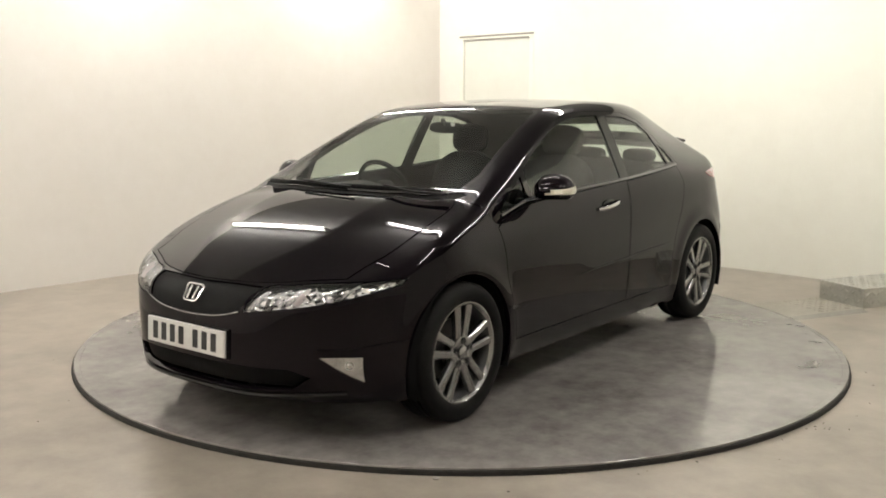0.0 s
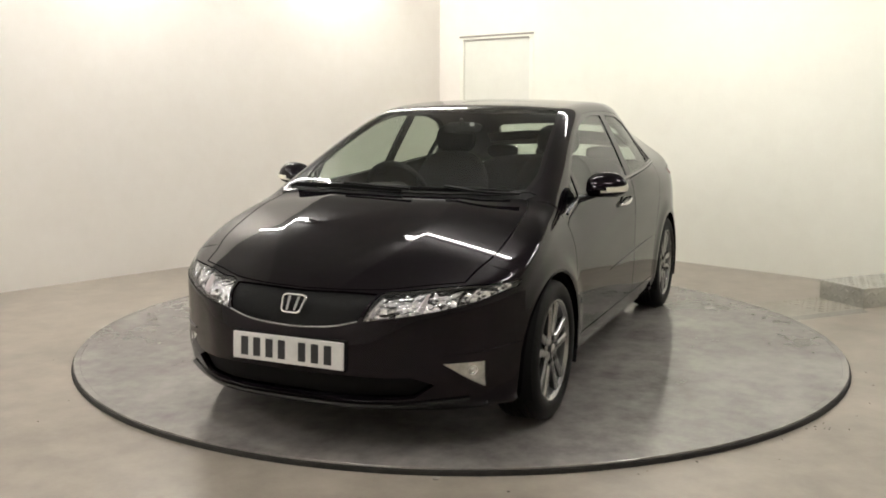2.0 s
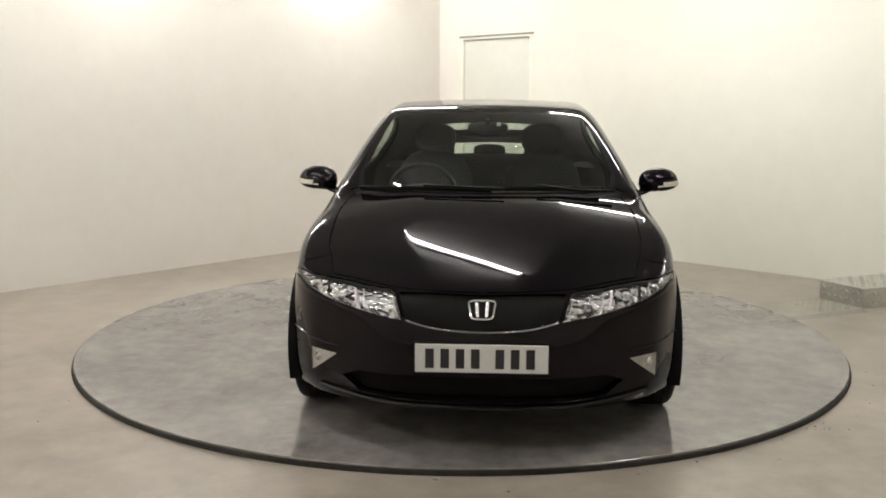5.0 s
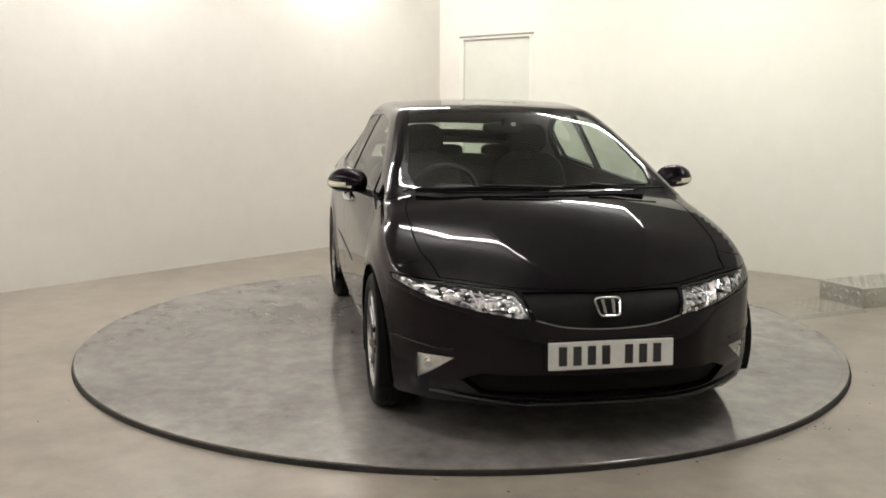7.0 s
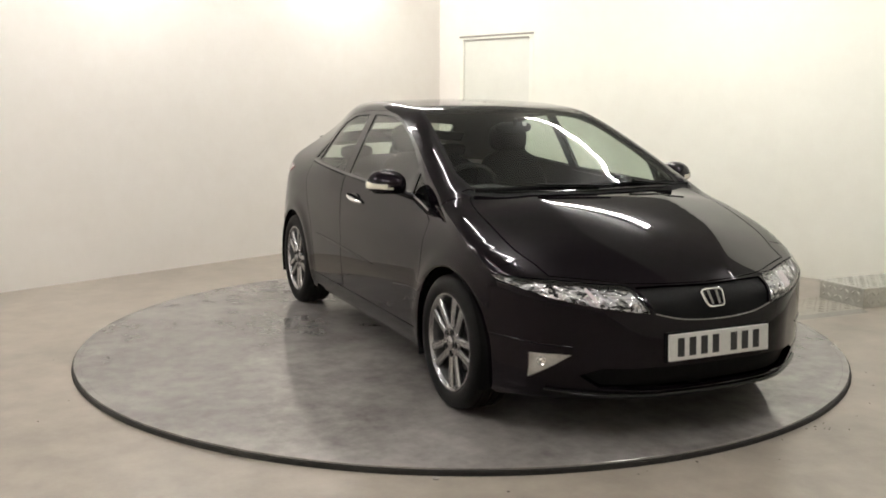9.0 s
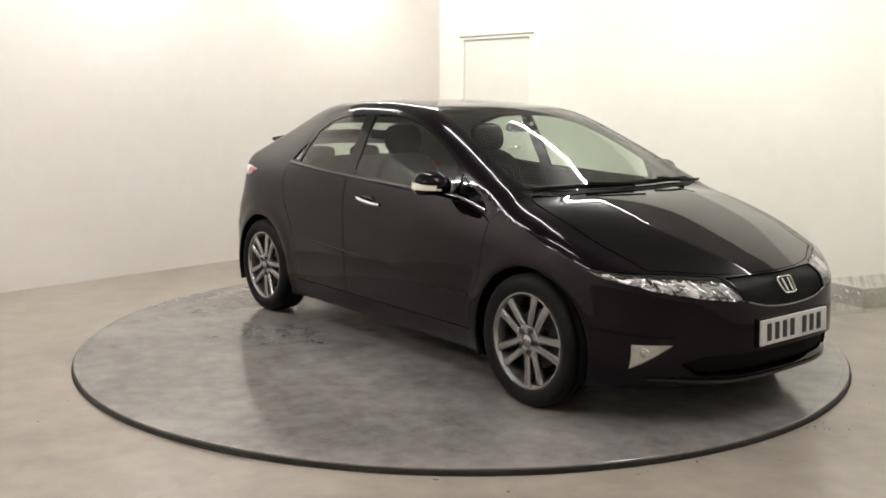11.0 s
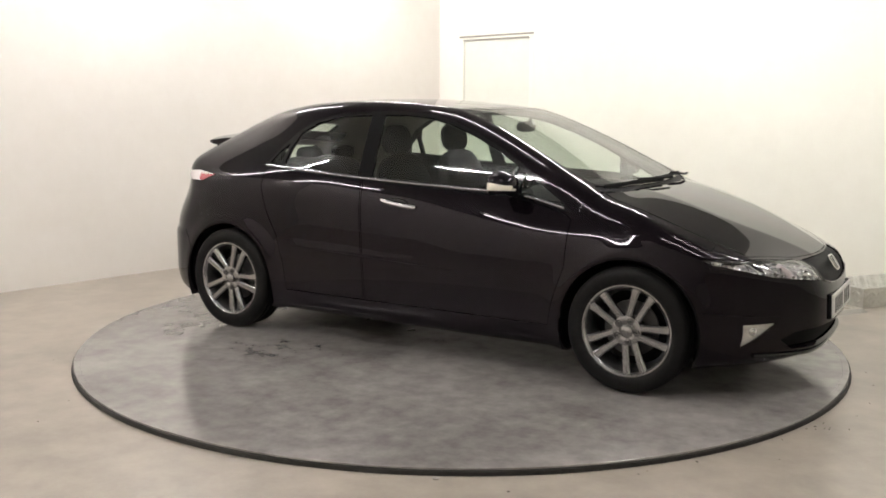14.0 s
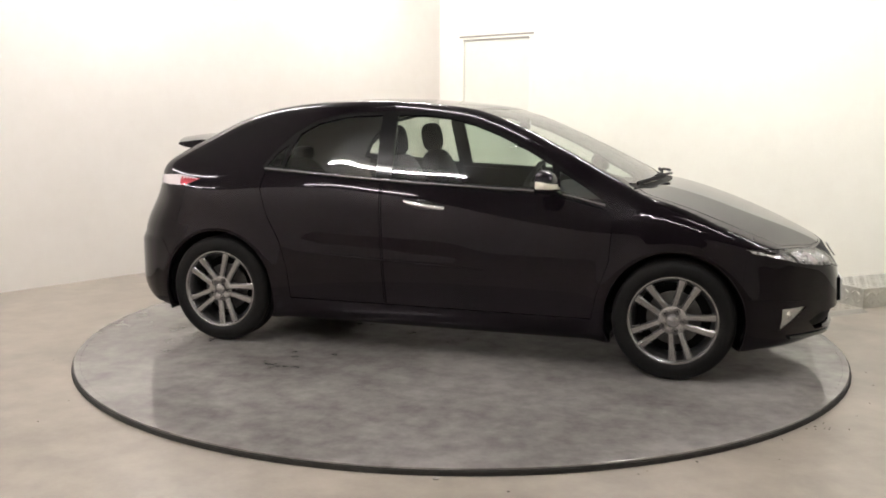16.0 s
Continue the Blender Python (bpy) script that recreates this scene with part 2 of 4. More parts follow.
# ---------- turntable and the chequer-plate step ----------
turntable = new("turntable")
tagged(turntable, "round grey worn drive-on turntable with a dark rubber edge", "turntable")
_bm = bmesh.new()
lathe(_bm, [(0.001, 0.0), (0.5, 0.0), (1.2, 0.0), (1.9, 0.0), (RADIUS - 0.035, 0.0), (RADIUS - 0.035, -0.02)], 160, "z")
bmesh.ops.remove_doubles(_bm, verts=_bm.verts[:], dist=0.0015)
part("deck", _bm, table_top, turntable, "worn grey painted deck with stains", smooth=True)
_bm = bmesh.new()
lathe(_bm, [(RADIUS - 0.034, -0.02), (RADIUS - 0.034, 0.0004), (RADIUS - 0.003, 0.0004), (RADIUS, -0.002), (RADIUS, -0.008)], 160, "z")
part("edge_strip", _bm, table_top, turntable, "worn grey edge", smooth=True)
_bm = bmesh.new()
lathe(_bm, [(RADIUS - 0.05, -0.004), (RADIUS - 0.004, -0.0085), (RADIUS + 0.008, -0.012), (RADIUS + 0.012, -TOP + 0.001), (RADIUS - 0.05, -TOP + 0.001)], 160, "z")
part("skirt", _bm, rubber_edge, turntable, "dark rubber skirt", smooth=True)
_rnd = random.Random(4)


def studs(bm, x0, x1, y0, y1, place, pitch=0.054):
    """The raised lozenges of chequer plate, alternately crossed."""
    nx, ny = int((x1 - x0) / pitch), int((y1 - y0) / pitch)
    for i in range(nx):
        for j in range(ny):
            cx, cy = x0 + (i + 0.5) * (x1 - x0) / nx, y0 + (j + 0.5) * (y1 - y0) / ny
            a = math.radians(45 if (i + j) % 2 else -45)
            c, s = math.cos(a), math.sin(a)
            v = []
            for px, py, h in ((-0.025, 0, 0), (0, -0.0105, 0), (0.025, 0, 0), (0, 0.0105, 0), (-0.010, 0, 0.007), (0.010, 0, 0.007)):
                v.append(bm.verts.new(place(cx + px * c - py * s, cy + px * s + py * c, h)))
            for f in ((0, 1, 5, 4), (1, 2, 5), (2, 3, 4, 5), (3, 0, 4)):
                bm.faces.new([v[k] for k in f])


def build_step():
    here = pose(2.89, 0.86, 0, 0, 0, 24.6)
    L, D, H = 0.74, 0.41, 0.145
    bm = bmesh.new()
    box(bm, 0, L, 0, D, 0.0, H, 0.006)
    ob = part("step_box", bm, plate_metal)
    ob.matrix_basis = here
    tagged(ob, "low aluminium chequer-plate step box beside the turntable", "step")
    bm = bmesh.new()
    studs(bm, 0.015, L - 0.015, 0.015, D - 0.015, lambda a, b, h: (a, b, H + h))
    studs(bm, 0.015, L - 0.015, 0.012, H - 0.012, lambda a, b, h: (a, -h, b))
    studs(bm, 0.015, D - 0.015, 0.012, H - 0.012, lambda a, b, h: (-h, a, b))
    tread = part("tread_pattern", bm, plate_metal, ob, "raised lozenge tread")
    tread["kind"] = "stuff"
    bm = bmesh.new()
    box(bm, -0.71, -0.01, -0.03, 0.42, 0.0, 0.006, 0.002)
    fp = part("floor_plate", bm, dull_plate)
    fp.matrix_basis = here
    tagged(fp, "flat aluminium chequer plate lying on the floor", "floor plate")
    bm = bmesh.new()
    studs(bm, -0.40, -0.03, 0.0, 0.40, lambda a, b, h: (a, b, 0.006 + h))
    t2 = part("tread_pattern", bm, dull_plate, fp, "raised lozenge tread")
    t2["kind"] = "stuff"
    bm = bmesh.new()
    prism(bm, [(-0.03, 0.011), (-0.03, 0.0), (-0.10, 0.0)], 0.66, lambda a, b, d: (-0.71 + d, a, b))
    part("ramp_lip", bm, frame_paint, fp, "smooth worn steel ramp lip")


build_step()
_bm = bmesh.new()
lathe(_bm, [(0.014, 0.0), (0.014, 0.004), (0.008, 0.007), (0.001, 0.008)], 16, "z")
_bolt = part("floor_bolt", _bm, bright_edge, smooth=True)
_bolt.location = (-0.085, -2.295, 0.0)
tagged(_bolt, "small bright bolt head in the concrete floor", "bolt")


# paint chips and grit on the floor round the turntable's edge
_bm = bmesh.new()
for _k in range(22):
    _a = math.radians(_rnd.choice((_rnd.gauss(-47, 7), _rnd.uniform(-170, -10))))
    _r = RADIUS + 0.03 + abs(_rnd.gauss(0, 0.09))
    _c, _n = Vector((_r * math.cos(_a), _r * math.sin(_a), 0.0005)), _rnd.randint(4, 6)
    _s, _t = _rnd.uniform(0.002, 0.006), _rnd.uniform(0, 6)
    _base = [_bm.verts.new(_c + Vector((_s * _rnd.uniform(0.6, 1.7) * math.cos(_t + 6.283 * i / _n), _s * math.sin(_t + 6.283 * i / _n), 0))) for i in range(_n)]
    _tip = _bm.verts.new(_c + Vector((0, 0, 0.003)))
    for i in range(_n):
        _bm.faces.new((_base[i], _base[(i + 1) % _n], _tip))
_chips = part("floor_grit", _bm, rubber_edge)
tagged(_chips, "dark rubber crumbs and grit scattered beside the turntable", "grit", kind="stuff")
# ---------- the car's body as a smooth solid ----------
def smooth_curve(pts, n=14, closed=False):
    """A centripetal Catmull-Rom curve through 2D points."""
    p = np.array(pts, float)
    q = np.vstack([p[-1:], p, p[:2]]) if closed else np.vstack([2 * p[0] - p[1], p, 2 * p[-1] - p[-2]])
    out = []
    for i in range(len(q) - 3):
        a, b, c, d = q[i:i + 4]
        t0, t1 = 0.0, np.linalg.norm(b - a) ** 0.5
        t2 = t1 + np.linalg.norm(c - b) ** 0.5
        t3 = t2 + np.linalg.norm(d - c) ** 0.5
        for t in np.linspace(t1, t2, n, endpoint=False):
            A = (t1 - t) / (t1 - t0) * a + (t - t0) / (t1 - t0) * b
            B = (t2 - t) / (t2 - t1) * b + (t - t1) / (t2 - t1) * c
            C = (t3 - t) / (t3 - t2) * c + (t - t2) / (t3 - t2) * d
            D = (t2 - t) / (t2 - t0) * A + (t - t0) / (t2 - t0) * B
            E = (t3 - t) / (t3 - t1) * B + (t - t1) / (t3 - t1) * C
            out.append((t2 - t) / (t2 - t1) * D + (t - t1) / (t2 - t1) * E)
    if not closed:
        out.append(p[-1])
    return np.array(out)


class Field:
    """Signed distance to a closed 2D outline, on a grid read with cubic splines."""

    def __init__(self, poly, x0, x1, y0, y1, step=0.025):
        self.o, self.s = (x0, y0), step
        gx, gy = np.arange(x0, x1, step), np.arange(y0, y1, step)
        X, Y = np.meshgrid(gx, gy, indexing="ij")
        best, inside = np.full(X.shape, 9.0), np.zeros(X.shape, bool)
        for (ax, ay), (bx, by) in zip(poly, np.roll(poly, -1, 0)):
            dx, dy = bx - ax, by - ay
            t = np.clip(((X - ax) * dx + (Y - ay) * dy) / (dx * dx + dy * dy + 1e-12), 0, 1)
            best = np.minimum(best, np.hypot(X - ax - t * dx, Y - ay - t * dy))
            cross = ((ay > Y) != (by > Y)) & (X < dx * (Y - ay) / (dy if dy else 1e-12) + ax)
            inside ^= cross
        self.g = np.where(inside, -best, best)

    def __call__(self, x, y):
        n, m = self.g.shape
        fx = np.clip((x - self.o[0]) / self.s, 1, n - 3.001)
        fy = np.clip((y - self.o[1]) / self.s, 1, m - 3.001)
        i, j = fx.astype(int), fy.astype(int)
        a, b = fx - i, fy - j

        def w(t):
            return ((1 - t) ** 3 / 6, (3 * t ** 3 - 6 * t * t + 4) / 6, (-3 * t ** 3 + 3 * t * t + 3 * t + 1) / 6, t ** 3 / 6)
        wa, wb = w(a), w(b)
        return sum(wa[k] * wb[l] * self.g[i + k - 1, j + l - 1] for k in range(4) for l in range(4))


PROFILE = [(1.60, 0.17), (1.95, 0.175), (2.08, 0.20), (2.145, 0.25), (2.165, 0.33), (2.16, 0.42), (2.15, 0.50), (2.125, 0.57), (2.08, 0.635),
           (2.0, 0.684), (1.85, 0.755), (1.65, 0.836), (1.45, 0.907), (1.30, 0.950), (1.195, 0.972), (1.145, 0.986), (1.05, 1.030), (0.95, 1.077), (0.79, 1.154),
           (0.58, 1.251), (0.37, 1.338), (0.18, 1.395), (-0.04, 1.422), (-0.3, 1.440), (-0.55, 1.441), (-0.9, 1.422), (-1.2, 1.374),
           (-1.38, 1.318), (-1.55, 1.238), (-1.71, 1.15), (-1.83, 1.065), (-1.91, 0.98), (-1.995, 0.86), (-2.08, 0.66), (-2.1, 0.5), (-2.09, 0.36), (-2.05, 0.26),
           (-1.95, 0.2), (-1.6, 0.17), (0.0, 0.16)]
PLAN = [(2.19, 0.0), (2.175, 0.2), (2.125, 0.36), (2.04, 0.5), (1.945, 0.63), (1.85, 0.735), (1.72, 0.81), (1.52, 0.862), (1.3, 0.883), (0.9, 0.887),
        (0.0, 0.885), (-0.9, 0.888), (-1.3, 0.89), (-1.55, 0.872), (-1.78, 0.81), (-1.95, 0.67), (-2.05, 0.45), (-2.1, 0.2), (-2.115, 0.0)]
PLAN = PLAN + [(x, -y) for x, y in PLAN[-2:0:-1]]
SECTION = [(0.80, 0.10), (0.835, 0.19), (0.862, 0.27), (0.876, 0.38), (0.884, 0.50), (0.882, 0.62), (0.875, 0.74), (0.864, 0.82), (0.843, 0.89), (0.8135, 0.965), (0.780, 1.04),
           (0.729, 1.15), (0.674, 1.26), (0.624, 1.35), (0.556, 1.46), (0.47, 1.56), (0.0, 1.62)]
SECTION = SECTION + [(-y, z) for y, z in SECTION[-2::-1]]
F_SIDE = Field(smooth_curve(PROFILE, 12, True), -2.6, 2.7, -0.3, 2.2)
F_PLAN = Field(smooth_curve(PLAN, 12, True), -2.6, 2.7, -1.5, 1.5)
F_SECT = Field(smooth_curve(SECTION, 12, True), -1.5, 1.5, -0.3, 2.2)


def ramp(x, a, b):
    t = np.clip((x - a) / (b - a), 0, 1)
    return t * t * (3 - 2 * t)


def smax(a, b, k):
    h = np.clip(k - np.abs(a - b), 0, None)
    return np.maximum(a, b) + h * h / (4 * k)


def body(p):
    """Below 0 inside the car's body; p holds rows of x forward, y left, z up."""
    x, y, z = p[:, 0], np.abs(p[:, 1]), p[:, 2]
    y = np.sqrt(y * y + 1e-6)
    front, back = ramp(x, -0.4, 1.3), ramp(-x, 0.2, 1.9)
    nose = ramp(x, 1.1, 1.9)
    hood = ramp(x, 1.0, 1.25) * ramp(2.12 - x, 0.0, 0.12)
    crown = (0.065 - 0.015 * front + 0.11 * nose) * y * y
    # the bonnet's raised middle ends in a crease on either side
    off = y - (0.35 - 0.19 * ramp(x, 1.58, 2.12))
    fold = 0.5 * (off + np.sqrt(off * off + 0.00005))
    crown = crown * (1 - 0.85 * hood) + (0.10 + 0.06 * nose) * hood * fold
    f1 = F_SIDE(x + 0.075 * front * (1 - 0.4 * nose) * y * y - 0.10 * back * y * y, z + crown * ramp(z, 0.45, 0.75))
    tuck = 0.03 * ramp(0.34 - z, 0.0, 0.16)
    f2 = F_PLAN(x + np.sign(x) * (tuck * 1.0 + 0.08 * ramp(z, 0.66, 1.1) * ramp(x, 1.2, 2.0) + 0.13 * ramp(z, 0.60, 0.95) * ramp(-x, 1.0, 1.8) - 0.022 * ramp(0.62 - z, 0, 0.06) * ramp(-x, 1.55, 1.9)), y)
    zz = z + 0.10 * x * ramp(z, 0.55, 0.85) * ramp(1.7 - x, 0, 0.9) + 0.02 * x * ramp(z, 0.2, 0.5)
    yy = y + 0.31 * ramp(-x, 0.45, 2.0) * 1.36 * ramp(z, 0.8, 1.45) + 0.02 * ramp(x, 0.9, 1.9) * ramp(z, 0.55, 0.8) - 0.012 * ramp(x, -0.5, 0.3) * ramp(z, 0.85, 1.1) + 0.04 * np.clip(z - 1.0, 0, None)
    f3 = F_SECT(yy, zz)
    # door crease and wheel-arch lips
    line = z - (0.535 - 0.04 * x)
    f3 = f3 + 0.003 * ramp(line, -0.02, 0.06) * ramp(0.18 - line, 0, 0.13) * ramp(0.40 - x, 0, 0.35) * ramp(x + 0.95, 0, 0.3)
    f = smax(smax(f1, f3, 0.064), f2, 0.07)
    for ax in (1.3175, -1.3175):
        r = np.hypot(x - ax, z - 0.315)
        f = f - 0.011 * np.exp(-((r - 0.370) / 0.058) ** 2) * ramp(y, 0.6, 0.8)
    return f


XA, XB, Z0, TURN, GIRTH = -1.35, 1.35, 0.43, 0.75, 0.62


def solve(o, d, lo, hi):
    """Along each ray o + t d, the t at which the body ends (inside at lo)."""
    a, b = np.full(len(o), lo), np.full(len(o), hi)
    for _ in range(26):
        m = (a + b) / 2
        ins = body(o + d * m[:, None]) < 0
        a, b = np.where(ins, m, a), np.where(ins, b, m)
    return o + d * ((a + b) / 2)[:, None]


def surface(uv):
    """Body points for rows of u along the car and v round it."""
    u, v = uv[:, 0], uv[:, 1] / GIRTH
    al = np.where(u > XB, (u - XB) / TURN, np.where(u < XA, (u - XA) / TURN, 0))
    o = np.stack([np.clip(u, XA, XB), 0 * u, 0 * u + Z0], 1)
    d = np.stack([np.sin(al), np.cos(al) * np.sin(v), np.cos(al) * np.cos(v)], 1)
    return solve(o, d, 0.03, 2.0)


def unwrap(p):
    """The u, v of body points."""
    x, y, z = p[:, 0], p[:, 1], p[:, 2] - Z0
    d = x - np.clip(x, XA, XB)
    al = np.arctan2(d, np.hypot(y, z))
    return np.stack([np.clip(x, XA, XB) + TURN * al, GIRTH * np.arctan2(y, z)], 1)


def slope(p):
    """Outward unit normals."""
    g = np.stack([(body(p + e) - body(p - e)) for e in np.eye(3) * 0.003], 1)
    return g / np.linalg.norm(g, axis=1)[:, None]


def onto(axis, pts):
    """Body points seen along an axis: 'side' (x, z), 'front' or 'rear' (y, z), 'top' (x, y)."""
    a = np.array(pts, float)
    o = np.zeros((len(a), 3))
    if axis == "side":
        o[:, 0], o[:, 2], d = a[:, 0], a[:, 1], (0, 1, 0)
    elif axis == "top":
        o[:, 0], o[:, 1], o[:, 2], d = a[:, 0], a[:, 1], 0.45, (0, 0, 1)
    else:
        s = 1 if axis == "front" else -1
        o[:, 0], o[:, 1], o[:, 2], d = 1.1 * s, a[:, 0], a[:, 1], (s, 0, 0)
    return solve(o, np.array([d], float).repeat(len(a), 0), 0.0, 1.3)

# ---------- the body cut into its panels ----------
UMIN, UMAX, VMAX = XA - TURN * math.pi / 2, XB + TURN * math.pi / 2, GIRTH * math.pi


def dense(pts, step=0.02):
    out = []
    for a, b in zip(pts, pts[1:]):
        n = max(1, int(np.linalg.norm(np.subtract(b, a)) / step))
        out += [tuple(np.add(a, np.multiply(np.subtract(b, a), k / n))) for k in range(n)]
    return out + [tuple(pts[-1])]


def chain(*legs):
    """An outline on the body from legs of (view, points, rounded?), as u, v."""
    out = []
    for view, pts, *rounded in legs:
        if view == "uv":
            out += list(pts)
            continue
        q = smooth_curve(pts, 8) if rounded else np.array(pts, float)
        out += [tuple(r) for r in unwrap(onto(view, dense([tuple(r) for r in q])))]
    keep = [out[0]]
    for q in out[1:]:
        if math.hypot(q[0] - keep[-1][0], q[1] - keep[-1][1]) > 0.003:
            keep.append(q)
    if math.hypot(keep[0][0] - keep[-1][0], keep[0][1] - keep[-1][1]) < 0.003:
        keep.pop()
    return keep


def shrunk(poly, d):
    """The outline moved inwards by d."""
    p = np.array(poly)
    area = 0.5 * np.sum(p[:, 0] * np.roll(p[:, 1], -1) - np.roll(p[:, 0], -1) * p[:, 1])
    t = np.roll(p, -1, 0) - np.roll(p, 1, 0)
    t /= np.linalg.norm(t, axis=1)[:, None] + 1e-9
    n = np.stack([-t[:, 1], t[:, 0]], 1) * (1 if area > 0 else -1)
    q = p + n * d
    edge = (p[:, 1] < 1e-4) | (p[:, 1] > VMAX - 1e-4)
    q[edge, 1] = p[edge, 1]
    return [tuple(r) for r in q]


def circle(ax, r, z=0.315):
    return [(ax + r * math.cos(a), z + r * math.sin(a)) for a in np.linspace(-0.42, math.pi + 0.42, 40)]


def arch(ax):
    a = circle(ax, 0.352)
    low = unwrap(onto("side", [a[0], a[-1]]))
    return chain(("side", a), ("uv", [(low[1][0], VMAX * 0.93), (low[0][0], VMAX * 0.93)]))


FRONT_GLASS = [(-0.235, 0.998), (-0.245, 1.15), (-0.262, 1.345), (-0.10, 1.345), (0.04, 1.332), (0.20, 1.295), (0.36, 1.235), (0.53, 1.155), (0.655, 1.085), (0.665, 0.965), (0.3, 0.978), (0.0, 0.99)]
QUARTER = [(0.70, 1.058), (0.80, 1.0), (0.90, 0.938), (0.955, 0.898), (0.83, 0.925), (0.70, 0.955)]
REAR_GLASS = [(-0.33, 1.003), (-0.35, 1.345), (-0.56, 1.335), (-0.74, 1.295), (-0.85, 1.235), (-0.89, 1.15), (-0.90, 1.045), (-0.6, 1.022)]
REAR_FIXED = [(-0.93, 1.048), (-0.915, 1.17), (-0.975, 1.125), (-1.02, 1.052)]
SURROUND = [(1.0, 0.868), (0.86, 0.985), (0.70, 1.083), (0.54, 1.175), (0.36, 1.256), (0.20, 1.317), (0.04, 1.354), (-0.15, 1.368), (-0.36, 1.368), (-0.57, 1.356), (-0.76, 1.314), (-0.90, 1.235),
            (-0.985, 1.15), (-1.055, 1.045), (-1.03, 1.028), (-0.6, 1.0), (-0.2, 0.975), (0.3, 0.953), (0.7, 0.932), (1.0, 0.868)]
FRONT_DOOR = [(1.0, 0.84), (0.985, 0.6), (0.925, 0.42), (0.90, 0.29), (-0.255, 0.29), (-0.275, 0.6), (-0.29, 0.985), (0.3, 0.95), (0.7, 0.93), (0.95, 0.87)]
REAR_DOOR = [(-0.262, 0.29), (-0.282, 0.6), (-0.297, 0.98), (-0.6, 1.003), (-1.02, 1.03), (-1.04, 0.92), (-0.99, 0.76), (-0.915, 0.62), (-0.87, 0.46), (-0.85, 0.29)]
LAMP = [(0.315, 0.560), (0.345, 0.645), (0.36, 0.66), (0.46, 0.668), (0.55, 0.678), (0.66, 0.686), (0.73, 0.69)]

OUTLINES = []


def region(name, poly, rank):
    OUTLINES.append((name, poly, rank))


region("front_bumper", chain(("front", [(0.0, 0.52), (0.14, 0.527), (0.25, 0.54), (0.315, 0.556), (0.44, 0.571), (0.56, 0.588), (0.66, 0.608), (0.74, 0.634), (0.76, 0.645)], True),
                             ("side", [(1.66, 0.66), (1.655, 0.58), (1.645, 0.45), (1.62, 0.2)]), ("uv", [(1.62, VMAX), (UMAX, VMAX), (UMAX, 0.0)])), 1)
region("rear_bumper", chain(("rear", [(0.0, 0.60), (0.4, 0.60), (0.7, 0.60)]), ("side", [(-1.72, 0.60), (-1.655, 0.50), (-1.64, 0.2)]), ("uv", [(-1.64, VMAX), (UMIN, VMAX), (UMIN, 0.0)])), 1)
_bonnet = chain(("top", [(1.215, 0.0), (1.203, 0.25), (1.165, 0.48), (1.105, 0.645), (1.22, 0.69), (1.45, 0.70), (1.62, 0.69), (1.74, 0.655)], True),
                ("front", [(0.64, 0.693), (0.5, 0.682), (0.36, 0.668), (0.2, 0.664), (0.0, 0.66)], True))
region("bonnet_gap", _bonnet, 1)
region("bonnet", shrunk(_bonnet, 0.004), 2)
region("grille", chain(("front", [(0.0, 0.655), (0.2, 0.659), (0.335, 0.655), (0.30, 0.563), (0.24, 0.546), (0.14, 0.533), (0.0, 0.526)])), 4)
_lamp = chain(("front", LAMP, True), ("side", [(1.655, 0.695), (1.69, 0.668)]), ("front", [(0.75, 0.642), (0.66, 0.612), (0.56, 0.592), (0.44, 0.575), (0.315, 0.56)], True))
region("lamp_gap", _lamp, 5)
region("headlamp", shrunk(_lamp, 0.004), 6)
region("fog_lamp", chain(("front", [(0.60, 0.385), (0.738, 0.385), (0.738, 0.272)]), ("front", [(0.738, 0.272), (0.60, 0.385)])), 6)
region("lower_grille", chain(("front", [(0.0, 0.345), (0.3, 0.345), (0.50, 0.335), (0.575, 0.30), (0.5, 0.245), (0.25, 0.238), (0.0, 0.236)])), 4)
region("windscreen", chain(("top", [(1.15, 0.0), (1.138, 0.25), (1.10, 0.46), (1.035, 0.615), (0.90, 0.632), (0.6, 0.585), (0.4, 0.555), (0.24, 0.525), (0.20, 0.49), (0.225, 0.3), (0.24, 0.0)])), 4)
region("screen_edge", chain(("top", [(1.165, 0.0), (1.153, 0.25), (1.115, 0.475), (1.045, 0.637), (0.90, 0.655), (0.6, 0.607), (0.4, 0.577), (0.23, 0.547), (0.175, 0.50), (0.20, 0.3), (0.215, 0.0)])), 3)
region("scuttle", chain(("top", [(1.215, 0.0), (1.203, 0.25), (1.165, 0.48), (1.105, 0.645), (1.06, 0.68), (1.045, 0.637), (1.115, 0.475), (1.153, 0.25), (1.165, 0.0)])), 2)
region("window_surround", chain(("side", SURROUND)), 4)
region("front_window", chain(("side", FRONT_GLASS + FRONT_GLASS[:1])), 5)
region("quarter_window", chain(("side", QUARTER + QUARTER[:1])), 5)
region("rear_window", chain(("side", REAR_GLASS + REAR_GLASS[:1])), 5)
region("fixed_window", chain(("side", REAR_FIXED + REAR_FIXED[:1])), 5)
_fd, _rd = chain(("side", FRONT_DOOR + FRONT_DOOR[:1])), chain(("side", REAR_DOOR + REAR_DOOR[:1]))
region("door_gap", _fd, 2)
region("front_door", shrunk(_fd, 0.0045), 3)
region("door_gap", _rd, 2)
region("rear_door", shrunk(_rd, 0.0045), 3)
region("tailgate_glass", chain(("top", [(-1.42, 0.0), (-1.42, 0.40), (-1.46, 0.45), (-1.60, 0.47), (-1.66, 0.0)])), 4)
region("lower_glass", chain(("rear", [(0.0, 1.143), (0.5, 1.125), (0.54, 1.0), (0.0, 0.99)])), 4)
